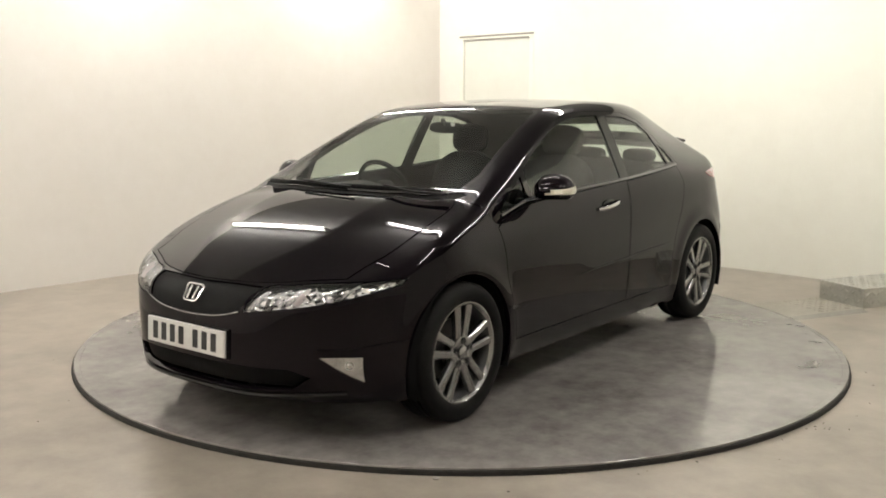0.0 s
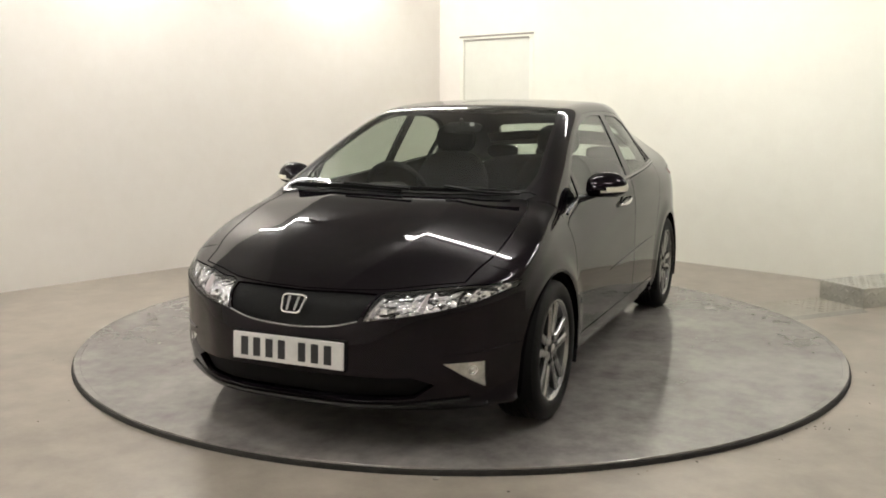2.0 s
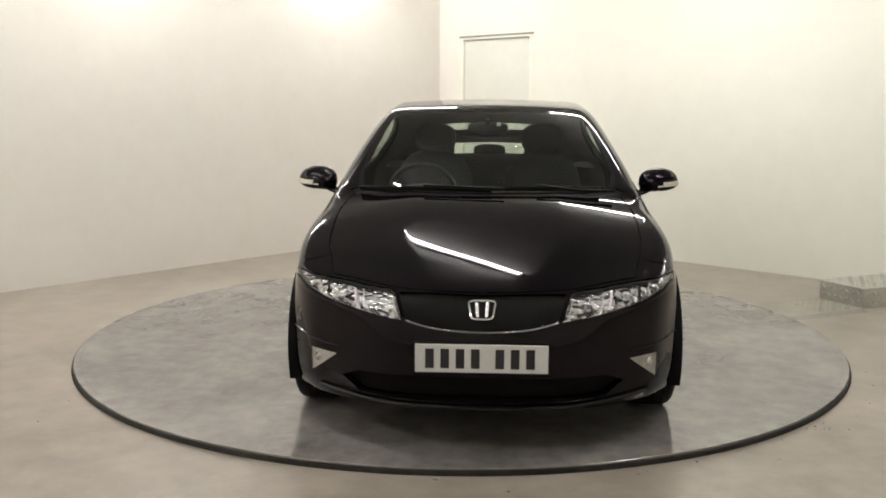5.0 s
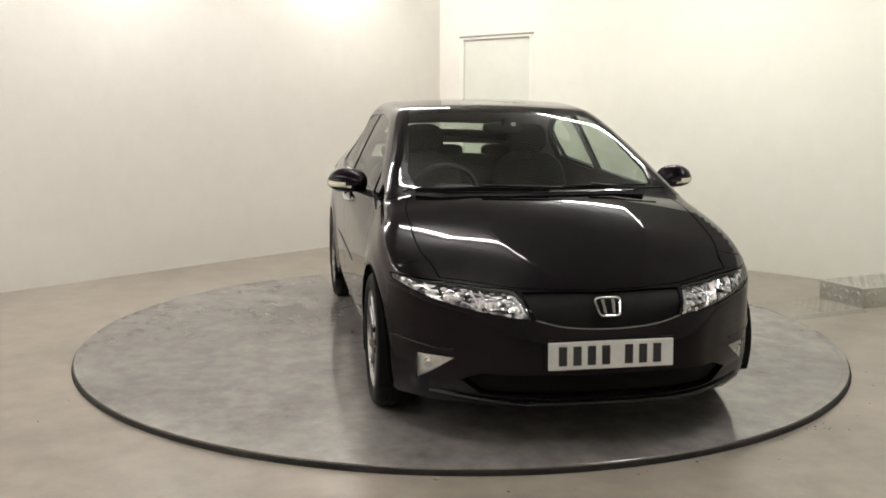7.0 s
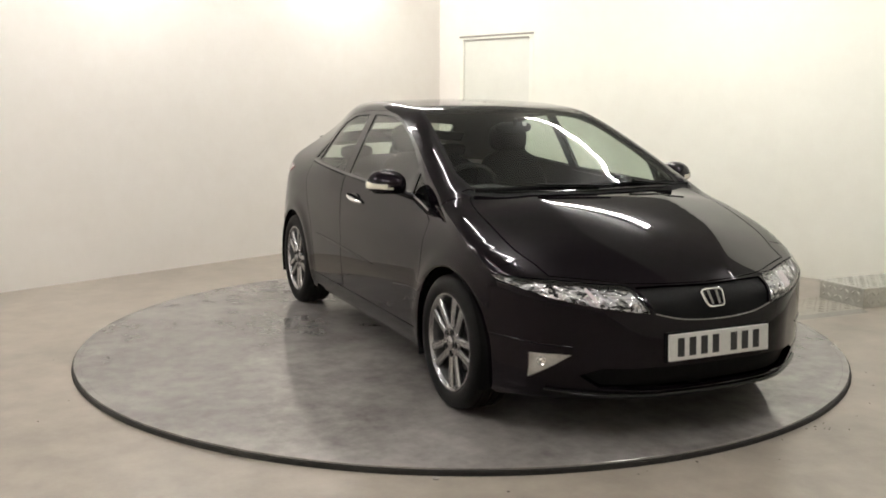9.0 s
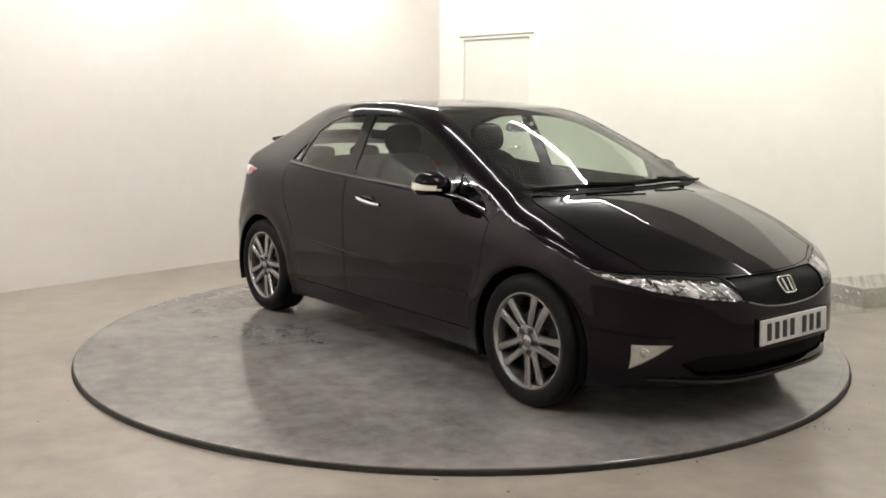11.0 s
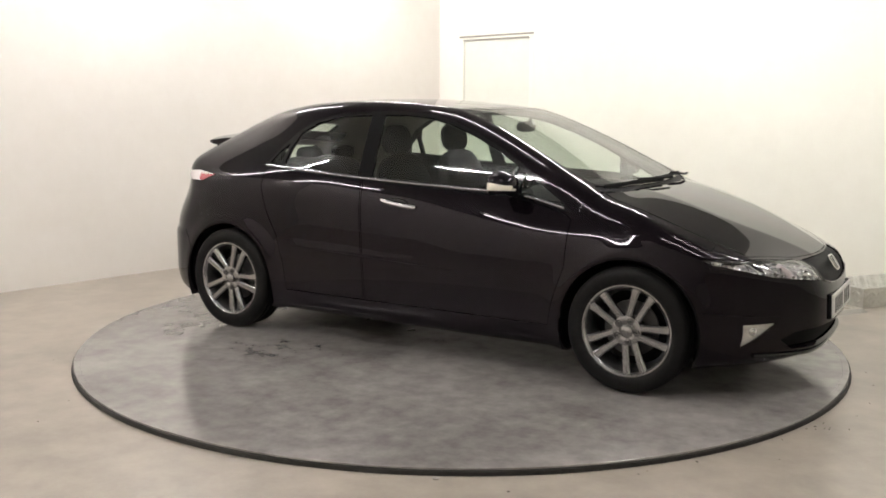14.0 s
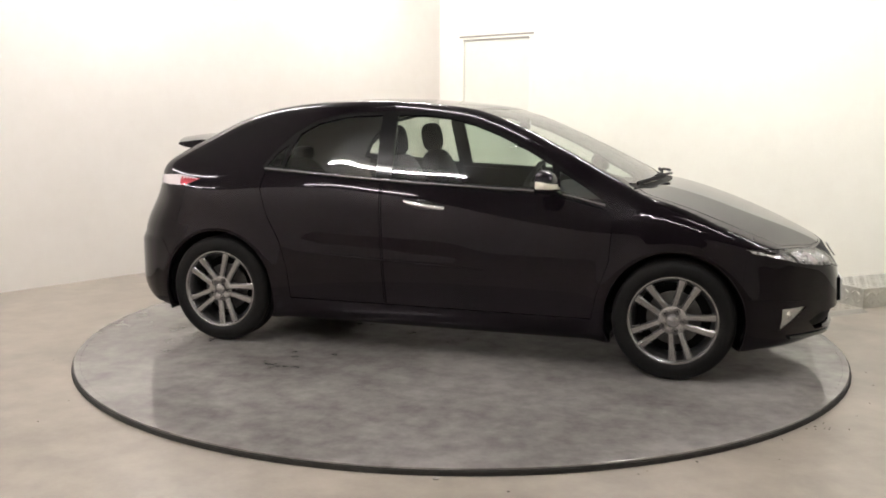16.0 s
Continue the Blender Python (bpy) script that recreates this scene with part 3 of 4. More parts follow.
region("tail_lamp", chain(("side", [(-1.45, 0.965), (-1.60, 0.985), (-1.72, 0.98)]), ("rear", [(0.58, 0.95), (0.58, 0.90)]), ("side", [(-1.68, 0.925), (-1.55, 0.925), (-1.45, 0.965)])), 5)
region("roof", chain(("top", [(0.20, 0.0), (0.165, 0.50), (0.0, 0.555), (-0.6, 0.555), (-1.05, 0.49), (-1.33, 0.41), (-1.34, 0.0)])), 0.5)
region("front_wing", chain(("side", [(1.005, 0.84), (1.005, 0.2), (1.638, 0.2), (1.65, 0.66)]), ("top", [(1.69, 0.675), (1.45, 0.70), (1.22, 0.695), (1.12, 0.655)])), 0.5)
region("arch", arch(1.3175), 9)
region("arch", arch(-1.3175), 9)

_pts, _polys = [], []
for _n, _poly, _r in OUTLINES:
    _polys.append(list(range(len(_pts), len(_pts) + len(_poly))))
    _pts += [(min(max(a, UMIN), UMAX), min(max(b, 0.0), VMAX)) for a, b in _poly]
_nu, _nv = 300, 124
_grid = [(a, b) for a in np.linspace(UMIN, UMAX, _nu) for b in np.linspace(0, VMAX, _nv)]
_edges = [(k[i], k[(i + 1) % len(k)]) for k in _polys for i in range(len(k))]
_res = geometry.delaunay_2d_cdt([Vector(p) for p in _pts + _grid], _edges, [], 0, 1e-5)
UV = np.array([tuple(v) for v in _res[0]])
P = surface(UV)
_mid = (UV[:, 1] < 1e-6) | (UV[:, 1] > VMAX - 1e-6)
P[_mid, 1] = 0.0
N = slope(P)
N[_mid, 1] = 0.0
TRIS = {}
_faces = np.array([tuple(f) for f in _res[2]])
_mids = UV[_faces].mean(1)
_rank, _name = np.zeros(len(_faces)), np.zeros(len(_faces), int) - 1
for _k, (_n, _poly, _r) in enumerate(OUTLINES):
    _in = np.zeros(len(_faces), bool)
    for (_ax, _ay), (_bx, _by) in zip(_poly, _poly[1:] + _poly[:1]):
        _in ^= ((_ay > _mids[:, 1]) != (_by > _mids[:, 1])) & (_mids[:, 0] < (_bx - _ax) * (_mids[:, 1] - _ay) / ((_by - _ay) or 1e-12) + _ax)
    _take = _in & (_r > _rank)
    _rank[_take], _name[_take] = _r, _k
for _f, _k in zip(_faces.tolist(), _name.tolist()):
    TRIS.setdefault(OUTLINES[_k][0] if _k >= 0 else "shell", []).append(tuple(_f))


def panel(name, regions, sides, material, parent, thick=0.02, lift=0.0, inner=None, label="", where=None):
    """Body panels with thickness, from regions of the body; sides: 1 left, -1 right."""
    tris = [t for r in regions for t in TRIS.get(r, [])]
    if where:
        tris = [t for t in tris if where(P[list(t)].mean(0))]
    used = sorted({i for t in tris for i in t})
    at = {v: k for k, v in enumerate(used)}
    n = len(used)
    count = {}
    for t in tris:
        for a, b in ((t[0], t[1]), (t[1], t[2]), (t[2], t[0])):
            count[(a, b)] = count.get((a, b), 0) + 1
    rim = [(a, b) for (a, b) in count if (b, a) not in count and not (_mid[a] and _mid[b])]
    verts, faces, normals, mats, sharp = [], [], [], [], set()
    held = {}
    for s in sides:
        q, m = P[used] * (1, s, 1), N[used] * (1, s, 1)
        num = []
        for layer in ((0, 1) if thick else (0,)):
            for k, v in enumerate(used):
                if _mid[v] and (layer, v) in held:
                    num.append(held[(layer, v)])
                    continue
                held[(layer, v)] = len(verts)
                num.append(len(verts))
                verts.append((q[k] + m[k] * (lift - layer * thick)).tolist())
        for t in tris:
            k = [at[i] for i in t]
            g = np.cross(q[k[1]] - q[k[0]], q[k[2]] - q[k[0]])
            if g @ m[k].sum(0) < 0:
                k = k[::-1]
            faces.append([num[i] for i in k])
            normals += [m[i] for i in k]
            mats.append(0)
            if thick:
                faces.append([num[n + i] for i in k[::-1]])
                normals += [-m[i] for i in k[::-1]]
                mats.append(1 if inner else 0)
        if thick:
            for a, b in rim:
                a, b = at[a], at[b]
                quad = [num[a], num[b], num[n + b], num[n + a]]
                w = np.array([verts[i] for i in quad])
                g = np.cross(w[1] - w[0], w[2] - w[0])
                g = g / (np.linalg.norm(g) + 1e-12)
                faces.append(quad)
                normals += [g] * 4
                mats.append(0)
                for i in range(4):
                    sharp.add((min(quad[i], quad[(i + 1) % 4]), max(quad[i], quad[(i + 1) % 4])))
    me = bpy.data.meshes.new(name)
    me.from_pydata(verts, [], faces)
    me.materials.append(material)
    if inner:
        me.materials.append(inner)
        me.polygons.foreach_set("material_index", mats)
    me.polygons.foreach_set("use_smooth", [True] * len(faces))
    if sharp:
        ends = np.zeros(len(me.edges) * 2, int)
        me.edges.foreach_get("vertices", ends)
        ends = np.sort(ends.reshape(-1, 2), 1).tolist()
        me.edges.foreach_set("use_edge_sharp", [tuple(e) in sharp for e in ends])
    me.normals_split_custom_set([tuple(v) for v in normals])
    ob = new(name, me)
    ob.parent = parent
    if label:
        ob["label"] = label
    return ob


# ---------- the car ----------
car = new("hatchback_car")
tagged(car, "glossy black five-door hatchback car on the turntable", "car")
BOTH = (1, -1)
panel("body_shell", ["shell"], BOTH, paint, car, 0.03, inner=headlining, label="glossy black painted body shell")
panel("roof", ["roof"], BOTH, paint, car, 0.03, inner=headlining, label="glossy black roof panel")
panel("front_bumper", ["front_bumper"], BOTH, paint, car, 0.02, 0.0015, label="glossy black painted front bumper")
panel("rear_bumper", ["rear_bumper"], BOTH, paint, car, 0.02, 0.0015)
panel("bonnet", ["bonnet"], BOTH, paint, car, 0.012, label="glossy black bonnet reflecting the tubes")
panel("bonnet_seam", ["bonnet_gap", "lamp_gap"], BOTH, seal_black, car, 0.01, -0.006)
panel("scuttle", ["scuttle"], BOTH, matt_black, car, 0.012, -0.006, label="black plastic scuttle panel")
panel("windscreen_edge", ["screen_edge"], BOTH, gloss_black, car, 0.012, -0.001, inner=lining)
_ws = panel("windscreen", ["windscreen"], BOTH, glass, car, 0.0, -0.002, label="clear windscreen with a green tint")
_ws.visible_shadow = False
panel("grille", ["grille"], BOTH, matt_black, car, 0.012, -0.01, label="black mesh grille")
panel("lower_grille", ["lower_grille"], BOTH, seal_black, car, 0.012, -0.03, label="black lower air intake")
_tg = panel("tailgate_window", ["tailgate_glass"], BOTH, glass, car, 0.0, -0.002)
_lg = panel("lower_rear_window", ["lower_glass"], BOTH, glass, car, 0.0, -0.002)
_tg.visible_shadow = _lg.visible_shadow = False

for s in BOTH:
    fd = panel("front_door", ["front_door"], (s,), paint, car, 0.03, inner=lining, label="glossy black front door")
    rd = panel("rear_door", ["rear_door"], (s,), paint, car, 0.03, inner=lining, label="glossy black rear door")
    panel("front_wing", ["front_wing"], (s,), paint, car, 0.02, label="glossy black front wing")
    panel("door_seal", ["door_gap"], (s,), seal_black, car, 0.02, -0.007)
    panel("window_surround", ["window_surround"], (s,), gloss_black, car, 0.02, -0.001, inner=lining, label="gloss black window surround")
    for nm, ow in (("front_window", fd), ("quarter_window", fd), ("rear_window", rd), ("fixed_window", rd)):
        g = panel(nm, [nm], (s,), side_glass, ow, 0.0, -0.006, label="tinted side window")
        g.visible_shadow = False
    hl = panel("headlamp", ["headlamp"], (s,), lens, car, 0.0, 0.0, label="clear headlamp lens over silver reflectors")
    hl.visible_shadow = False
    panel("reflector", ["headlamp"], (s,), reflector, hl, 0.004, -0.024, label="silver reflector")
    fl = panel("fog_lamp", ["fog_lamp"], (s,), lens, car, 0.0, 0.0, label="triangular clear fog lamp")
    fl.visible_shadow = False
    panel("reflector", ["fog_lamp"], (s,), fog_silver, fl, 0.004, -0.012, label="silver reflector")
    c = onto("front", [(0.700, 0.350)])[0]
    n = slope(c[None])[0] * (1, s, 1)
    bm = bmesh.new()
    lathe(bm, [(0.021, 0.0), (0.021, 0.006), (0.017, 0.007), (0.012, 0.002), (0.006, 0.004), (0.001, 0.006)], 20)
    bmesh.ops.transform(bm, matrix=Matrix.Translation(c * (1, s, 1) - n * 0.011) @ Vector(n).to_track_quat("Y", "Z").to_matrix().to_4x4(), verts=bm.verts[:])
    part("fog_bulb", bm, chrome, fl, "round chrome bulb holder", smooth=True)
    tl = panel("tail_lamp", ["tail_lamp"], (s,), tail_red, car, 0.01, 0.003, label="red tail lamp", where=lambda c: c[0] > -1.58 and c[2] < 0.966)
    panel("clear_section", ["tail_lamp"], (s,), tail_clear, tl, 0.01, 0.003, label="clear tail lamp end", where=lambda c: c[0] <= -1.58 or c[2] >= 0.966)
    # bowls, blades and dark slots inside the headlamp
    for yy, zz, rr in ((0.425, 0.606, 0.019), (0.585, 0.636, 0.019)):
        c = onto("front", [(yy, zz)])[0]
        n = slope(c[None])[0]
        c, n = c * (1, s, 1), n * (1, s, 1)
        m = Matrix.Translation(c - n * 0.024) @ Vector(n).to_track_quat("Y", "Z").to_matrix().to_4x4()
        bm = bmesh.new()
        lathe(bm, [(0.001, 0.0), (rr * 0.75, 0.0), (rr * 0.95, 0.012), (rr, 0.017), (rr * 1.08, 0.014), (rr * 1.1, 0.0)], 24)
        bmesh.ops.transform(bm, matrix=m, verts=bm.verts[:])
        part("lamp_bowl", bm, chrome, hl, "chrome lamp bowl", smooth=True)
        bm = bmesh.new()
        blob(bm, (0, 0.006, 0), (rr * 0.5, 0.009, rr * 0.5), 2.0, None, 20, 10)
        bmesh.ops.transform(bm, matrix=m, verts=bm.verts[:])
        part("bulb_lens", bm, chrome, hl, smooth=True)
    for name, y0, z0, y1, z1, wide, mat in (("bezel", 0.335, 0.578, 0.362, 0.648, 0.008, bezel_silver), ("blade", 0.365, 0.632, 0.468, 0.641, 0.005, bezel_silver),
                                            ("blade", 0.468, 0.592, 0.492, 0.664, 0.006, bezel_silver), ("pale_panel", 0.515, 0.604, 0.525, 0.662, 0.015, tail_clear),
                                            ("blade", 0.545, 0.670, 0.615, 0.622, 0.005, bezel_silver), ("blade", 0.548, 0.612, 0.64, 0.668, 0.004, bezel_silver),
                                            ("slot", 0.648, 0.622, 0.652, 0.678, 0.005, seal_black), ("slot", 0.38, 0.587, 0.455, 0.597, 0.007, seal_black),
                                            ("slot", 0.535, 0.648, 0.57, 0.626, 0.006, seal_black), ("blade", 0.675, 0.640, 0.70, 0.684, 0.006, bezel_silver)):
        q = onto("front", [(y0 + (y1 - y0) * k, z0 + (z1 - z0) * k) for k in (0, 0.5, 1)])
        q = (q - slope(q) * 0.017) * (1, s, 1)
        bm = bmesh.new()
        sweep(bm, q, 0.005, wide, up=slope(np.abs(q[1:2]))[0] * (1, s, 1))
        part(name, bm, mat, hl, smooth=True)
    # wheel-arch liners
    for ax in (1.3175, -1.3175):
        bm = bmesh.new()
        prof, ang = [(0.60, 0.0), (0.60, 0.30), (0.60, 0.358), (0.872, 0.358)], np.linspace(-0.40, math.pi + 0.40, 30)
        rings = [[bm.verts.new((ax + r * math.cos(a), s * y, 0.315 + r * math.sin(a))) for a in ang] for y, r in prof[1:]]
        rings.insert(0, [bm.verts.new((ax + 0.12 * math.cos(a), s * 0.60, 0.315 + 0.12 * math.sin(a))) for a in ang])
        for p, q in zip(rings, rings[1:]):
            for k in range(len(ang) - 1):
                bm.faces.new((p[k], p[k + 1], q[k + 1], q[k]))
        part("arch_liner", bm, seal_black, car, smooth=True)


# wheels
def build_wheel():
    bm = bmesh.new()
    # rim barrel, its shade painted in; the lip and spokes keep the plain alloy
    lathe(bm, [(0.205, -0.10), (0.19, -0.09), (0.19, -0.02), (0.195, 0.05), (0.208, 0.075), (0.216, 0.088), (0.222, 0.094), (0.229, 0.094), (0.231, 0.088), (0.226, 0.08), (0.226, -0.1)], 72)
    wh = part("wheel", bm, shaded_alloy, car, "grey alloy wheel with five pairs of spokes", smooth=True)
    bm = bmesh.new()
    lathe(bm, [(0.196, 0.05), (0.209, 0.076), (0.216, 0.0895), (0.222, 0.0955), (0.2295, 0.0955), (0.232, 0.089)], 72)
    part("rim_lip", bm, alloy, wh, "bright alloy rim lip", smooth=True)
    bm = bmesh.new()
    side = [(0.222, 0.086), (0.229, 0.091), (0.236, 0.099), (0.250, 0.1045), (0.266, 0.106), (0.284, 0.104), (0.298, 0.098), (0.307, 0.089), (0.3125, 0.078)]
    tread = [(0.3145, 0.066), (0.3148, 0.052), (0.307, 0.050), (0.307, 0.042), (0.3152, 0.040), (0.3152, 0.016), (0.307, 0.014), (0.307, 0.006), (0.3152, 0.004)]
    half = side + tread
    lathe(bm, half + [(r, -a) for r, a in half[::-1]], 96)
    part("tyre", bm, tyre_rubber, wh, "black rubber tyre", smooth=True)
    bm = bmesh.new()
    lathe(bm, [(0.14, 0.0), (0.14, 0.012), (0.07, 0.012), (0.07, 0.03), (0.001, 0.03)], 48)
    part("brake_disc", bm, disc_steel, wh, "steel brake disc", smooth=True)
    bm = bmesh.new()
    lathe(bm, [(0.196, -0.03), (0.15, -0.03), (0.03, -0.03)], 48)
    part("backing", bm, seal_black, wh, smooth=True)
    bm = bmesh.new()
    lathe(bm, [(0.030, 0.06), (0.072, 0.062), (0.078, 0.072), (0.074, 0.083), (0.050, 0.087), (0.036, 0.083), (0.034, 0.079), (0.001, 0.079)], 48)
    part("hub", bm, alloy, wh, smooth=True)
    bm = bmesh.new()
    lathe(bm, [(0.030, 0.079), (0.029, 0.087), (0.024, 0.091), (0.001, 0.092)], 32)
    part("hub_cap", bm, alloy, wh, smooth=True)
    for k in range(5):
        mid = math.radians(72 * k)
        for side_ in (-1, 1):
            bm = bmesh.new()
            rows = []
            for r, off, w, y in ((0.055, 0.022, 0.020, 0.081), (0.09, 0.026, 0.0175, 0.083), (0.13, 0.0315, 0.018, 0.085), (0.17, 0.037, 0.019, 0.087), (0.198, 0.042, 0.0215, 0.088), (0.219, 0.045, 0.025, 0.088)):
                t, ring = side_ * off, []
                for dx, dy in ((-w, -0.03), (-w, -0.008), (-w * 0.62, 0.0), (w * 0.62, 0.0), (w, -0.008), (w, -0.03)):
                    a, b = math.sqrt(max(r * r - t * t, 1e-6)), t + dx
                    ring.append(bm.verts.new((a * math.cos(mid) - b * math.sin(mid), y + dy, a * math.sin(mid) + b * math.cos(mid))))
                rows.append(ring)
            for p, q in zip(rows, rows[1:]):
                for i in range(6):
                    bm.faces.new((p[i], p[(i + 1) % 6], q[(i + 1) % 6], q[i]))
            bm.faces.new(rows[0])
            bm.faces.new(rows[-1][::-1])
            part("spoke", bm, alloy, wh, smooth=True)
        bm = bmesh.new()
        lathe(bm, [(0.0155, 0.083), (0.0155, 0.0885), (0.0125, 0.0885), (0.0115, 0.082), (0.007, 0.082), (0.006, 0.087), (0.001, 0.087)], 14)
        bmesh.ops.translate(bm, verts=bm.verts[:], vec=(0.053 * math.cos(mid), 0, 0.053 * math.sin(mid)))
        part("wheel_nut", bm, matt_black, wh, "black wheel nut in its recess", smooth=True)
    return wh


WHEEL_Y = 0.768
_w = build_wheel()
_w.matrix_basis = pose(1.3175, WHEEL_Y, 0.314, 0, -20, 0)
for wx, s, spin in ((-1.3175, 1, 31), (1.3175, -1, 5), (-1.3175, -1, 5)):
    copy_thing(_w, pose(wx, s * WHEEL_Y, 0.314, 0, 0, 0 if s > 0 else 180) @ pose(0, 0, 0, 0, spin if s > 0 else -spin + 180, 0))


# door mirrors, handles
def build_mirror(s):
    c = Vector((0.655, s * 0.915, 1.0))
    def shell(grow):
        bm = bmesh.new()
        blob(bm, c, (0.070 * grow, 0.105 * grow, 0.074 * grow), 2.5, pose(0, 0, 0, s * 4, 0, s * 14).to_3x3())
        for v in bm.verts:
            d = v.co - c
            if d.x < -0.035:
                v.co.x = c.x - 0.035 - (d.x + 0.035) * 0.1
            if d.z < 0:
                v.co.z = c.z + d.z * 0.68 - 0.08 * max(0, -s * d.y)
            else:
                v.co.z -= 0.25 * max(0, d.x) + 0.10 * max(0, s * d.y)
        return bm
    h = part("door_mirror", shell(1.0), paint, car, "glossy black door mirror with a clear indicator", smooth=True)
    # the indicator: a wedge of the housing's own curve that widens outwards
    bm = shell(1.025)
    far = []
    for f in bm.faces:
        d = f.calc_center_median() - c
        out = s * d.y
        if not (out > 0 and d.x > -0.03 and -0.022 < d.z < -0.016 + 0.30 * out):
            far.append(f)
    bmesh.ops.delete(bm, geom=far, context="FACES")
    part("indicator", bm, indicator_clear, h, "clear indicator lens", smooth=True)
    bm = bmesh.new()
    blob(bm, c + Vector((-0.040, 0, 0)), (0.004, 0.085, 0.056), 3.0, None, 24, 8)
    part("mirror_glass", bm, mirror_glass, h, "mirror glass", smooth=True)
    bm = bmesh.new()
    sweep(bm, [(0.70, s * 0.73, 0.925), (0.69, s * 0.78, 0.935), (0.675, s * 0.83, 0.95), (0.66, s * 0.87, 0.965)], 0.035, 0.019, n=12, taper=[1.3, 1.1, 0.95, 0.9])
    part("mirror_arm", bm, gloss_black, h, smooth=True)


for s in BOTH:
    build_mirror(s)
    pts = onto("side", [(x, 0.862 - 0.13 * (x + 0.03)) for x in np.linspace(-0.145, 0.085, 9)]) * (1, s, 1)
    lift = [0.006, 0.024, 0.031, 0.034, 0.035, 0.034, 0.031, 0.024, 0.006]
    bm = bmesh.new()
    sweep(bm, [p + np.array((0, s * l, 0)) for p, l in zip(pts, lift)], 0.006, 0.0105, n=10, taper=[0.8, 1, 1, 1, 1, 1, 1, 1, 0.8])
    part("door_handle", bm, chrome, car, "chrome door handle", smooth=True)
    bm = bmesh.new()
    blob(bm, pts[4] + np.array((-0.01, s * 0.001, -0.004)), (0.075, 0.006, 0.034), 2.2, None, 24, 10)
    part("handle_recess", bm, gloss_black, car, smooth=True)
    # pressed line along the doors
    bm = bmesh.new()
    q = onto("side", [(x, 0.535 - 0.04 * x) for x in np.linspace(-0.80, 0.33, 24)]) * (1, s, 1)
    sweep(bm, [p + np.array((0, s * 0.002, 0)) for p in q], 0.005, 0.007, taper=[min(1, 0.1 + k / 6, 0.1 + (23 - k) / 6) for k in range(24)])
    part("door_crease", bm, paint, car, smooth=True)
    # black window-base strip
    bm = bmesh.new()
    q = onto("side", smooth_curve([(0.95, 0.888), (0.7, 0.942), (0.3, 0.963), (-0.2, 0.985), (-0.6, 1.01), (-1.03, 1.036)], 6)) * (1, s, 1)
    sweep(bm, [p + np.array((0, s * 0.002, 0)) for p in q], 0.005, 0.007)
    part("window_strip", bm, belt_trim, car, "polished dark moulding under the windows", smooth=True)

# wipers
for tip, base, mid in (((1.085, -0.62), (1.175, 0.03), (1.145, -0.30)), ((1.155, -0.10), (1.09, 0.56), (1.14, 0.25))):
    q = onto("top", smooth_curve([tip, mid, base], 6))
    n = slope(q)
    bm = bmesh.new()
    sweep(bm, q + n * 0.016, 0.007, 0.012, n=8)
    wp = part("wiper", bm, matt_black, car, "black windscreen wiper", smooth=True)
    q2 = onto("top", smooth_curve([mid, (mid[0] + 0.03, (mid[1] + base[1]) / 2), (base[0] + 0.03, base[1] + 0.06)], 6))
    bm = bmesh.new()
    sweep(bm, q2 + slope(q2) * 0.034, 0.009, 0.007, n=8)
    part("wiper_arm", bm, matt_black, wp, smooth=True)

# number plate, with plain bars for its characters
PLATE = Matrix.Translation((2.158, 0, 0.423)) @ pose(0, 0, 0, 0, -3, 0)
_bm = bmesh.new()
box(_bm, -0.02, 0.006, -0.26, 0.26, -0.0555, 0.0555, 0.003, m=PLATE)
plate = part("number_plate", _bm, plate_white, car, "white number plate with black bars")
for k in range(7):
    yc = -0.2025 + 0.0595 * k + (0.036 if k > 3 else 0.0)
    _bm = bmesh.new()
    box(_bm, 0.0062, 0.0075, -0.017, 0.017, -0.0385, 0.0385, m=PLATE @ pose(0, yc, 0))
    part("plate_bar", _bm, ink, plate)
_bm = bmesh.new()
box(_bm, -0.03, -0.004, -0.268, 0.268, -0.063, 0.063, 0.004, m=PLATE)
part("plate_holder", _bm, matt_black, plate)

# grille badge: a plain chrome shape
_e = onto("front", [(0.0, 0.603)])[0]
_en = slope(_e[None])[0]
BADGE = Matrix.Translation(_e + _en * 0.002) @ Vector(_en).to_track_quat("Z", "Y").to_matrix().to_4x4()
_bm = bmesh.new()
_ring = smooth_curve([(-0.050, 0.033), (0.0, 0.039), (0.050, 0.033), (0.048, 0.0), (0.038, -0.034), (0.0, -0.039), (-0.038, -0.034), (-0.048, 0.0)], 5, True)
_ring = [tuple(p) for p in _ring]
sweep(_bm, [BADGE @ Vector((a, b, 0.004)) for a, b in _ring + _ring[:1]], 0.005, 0.005, up=_en)
badge = part("badge", _bm, chrome, car, "plain chrome badge", smooth=True)
for sx in (-1, 1):
    _bm = bmesh.new()
    prism(_bm, [(sx * 0.015, 0.031), (sx * 0.028, 0.031), (sx * 0.023, -0.031), (sx * 0.012, -0.031)], 0.008, lambda a, b, d: BADGE @ Vector((a, b, d)))
    part("badge_bar", _bm, chrome, badge)

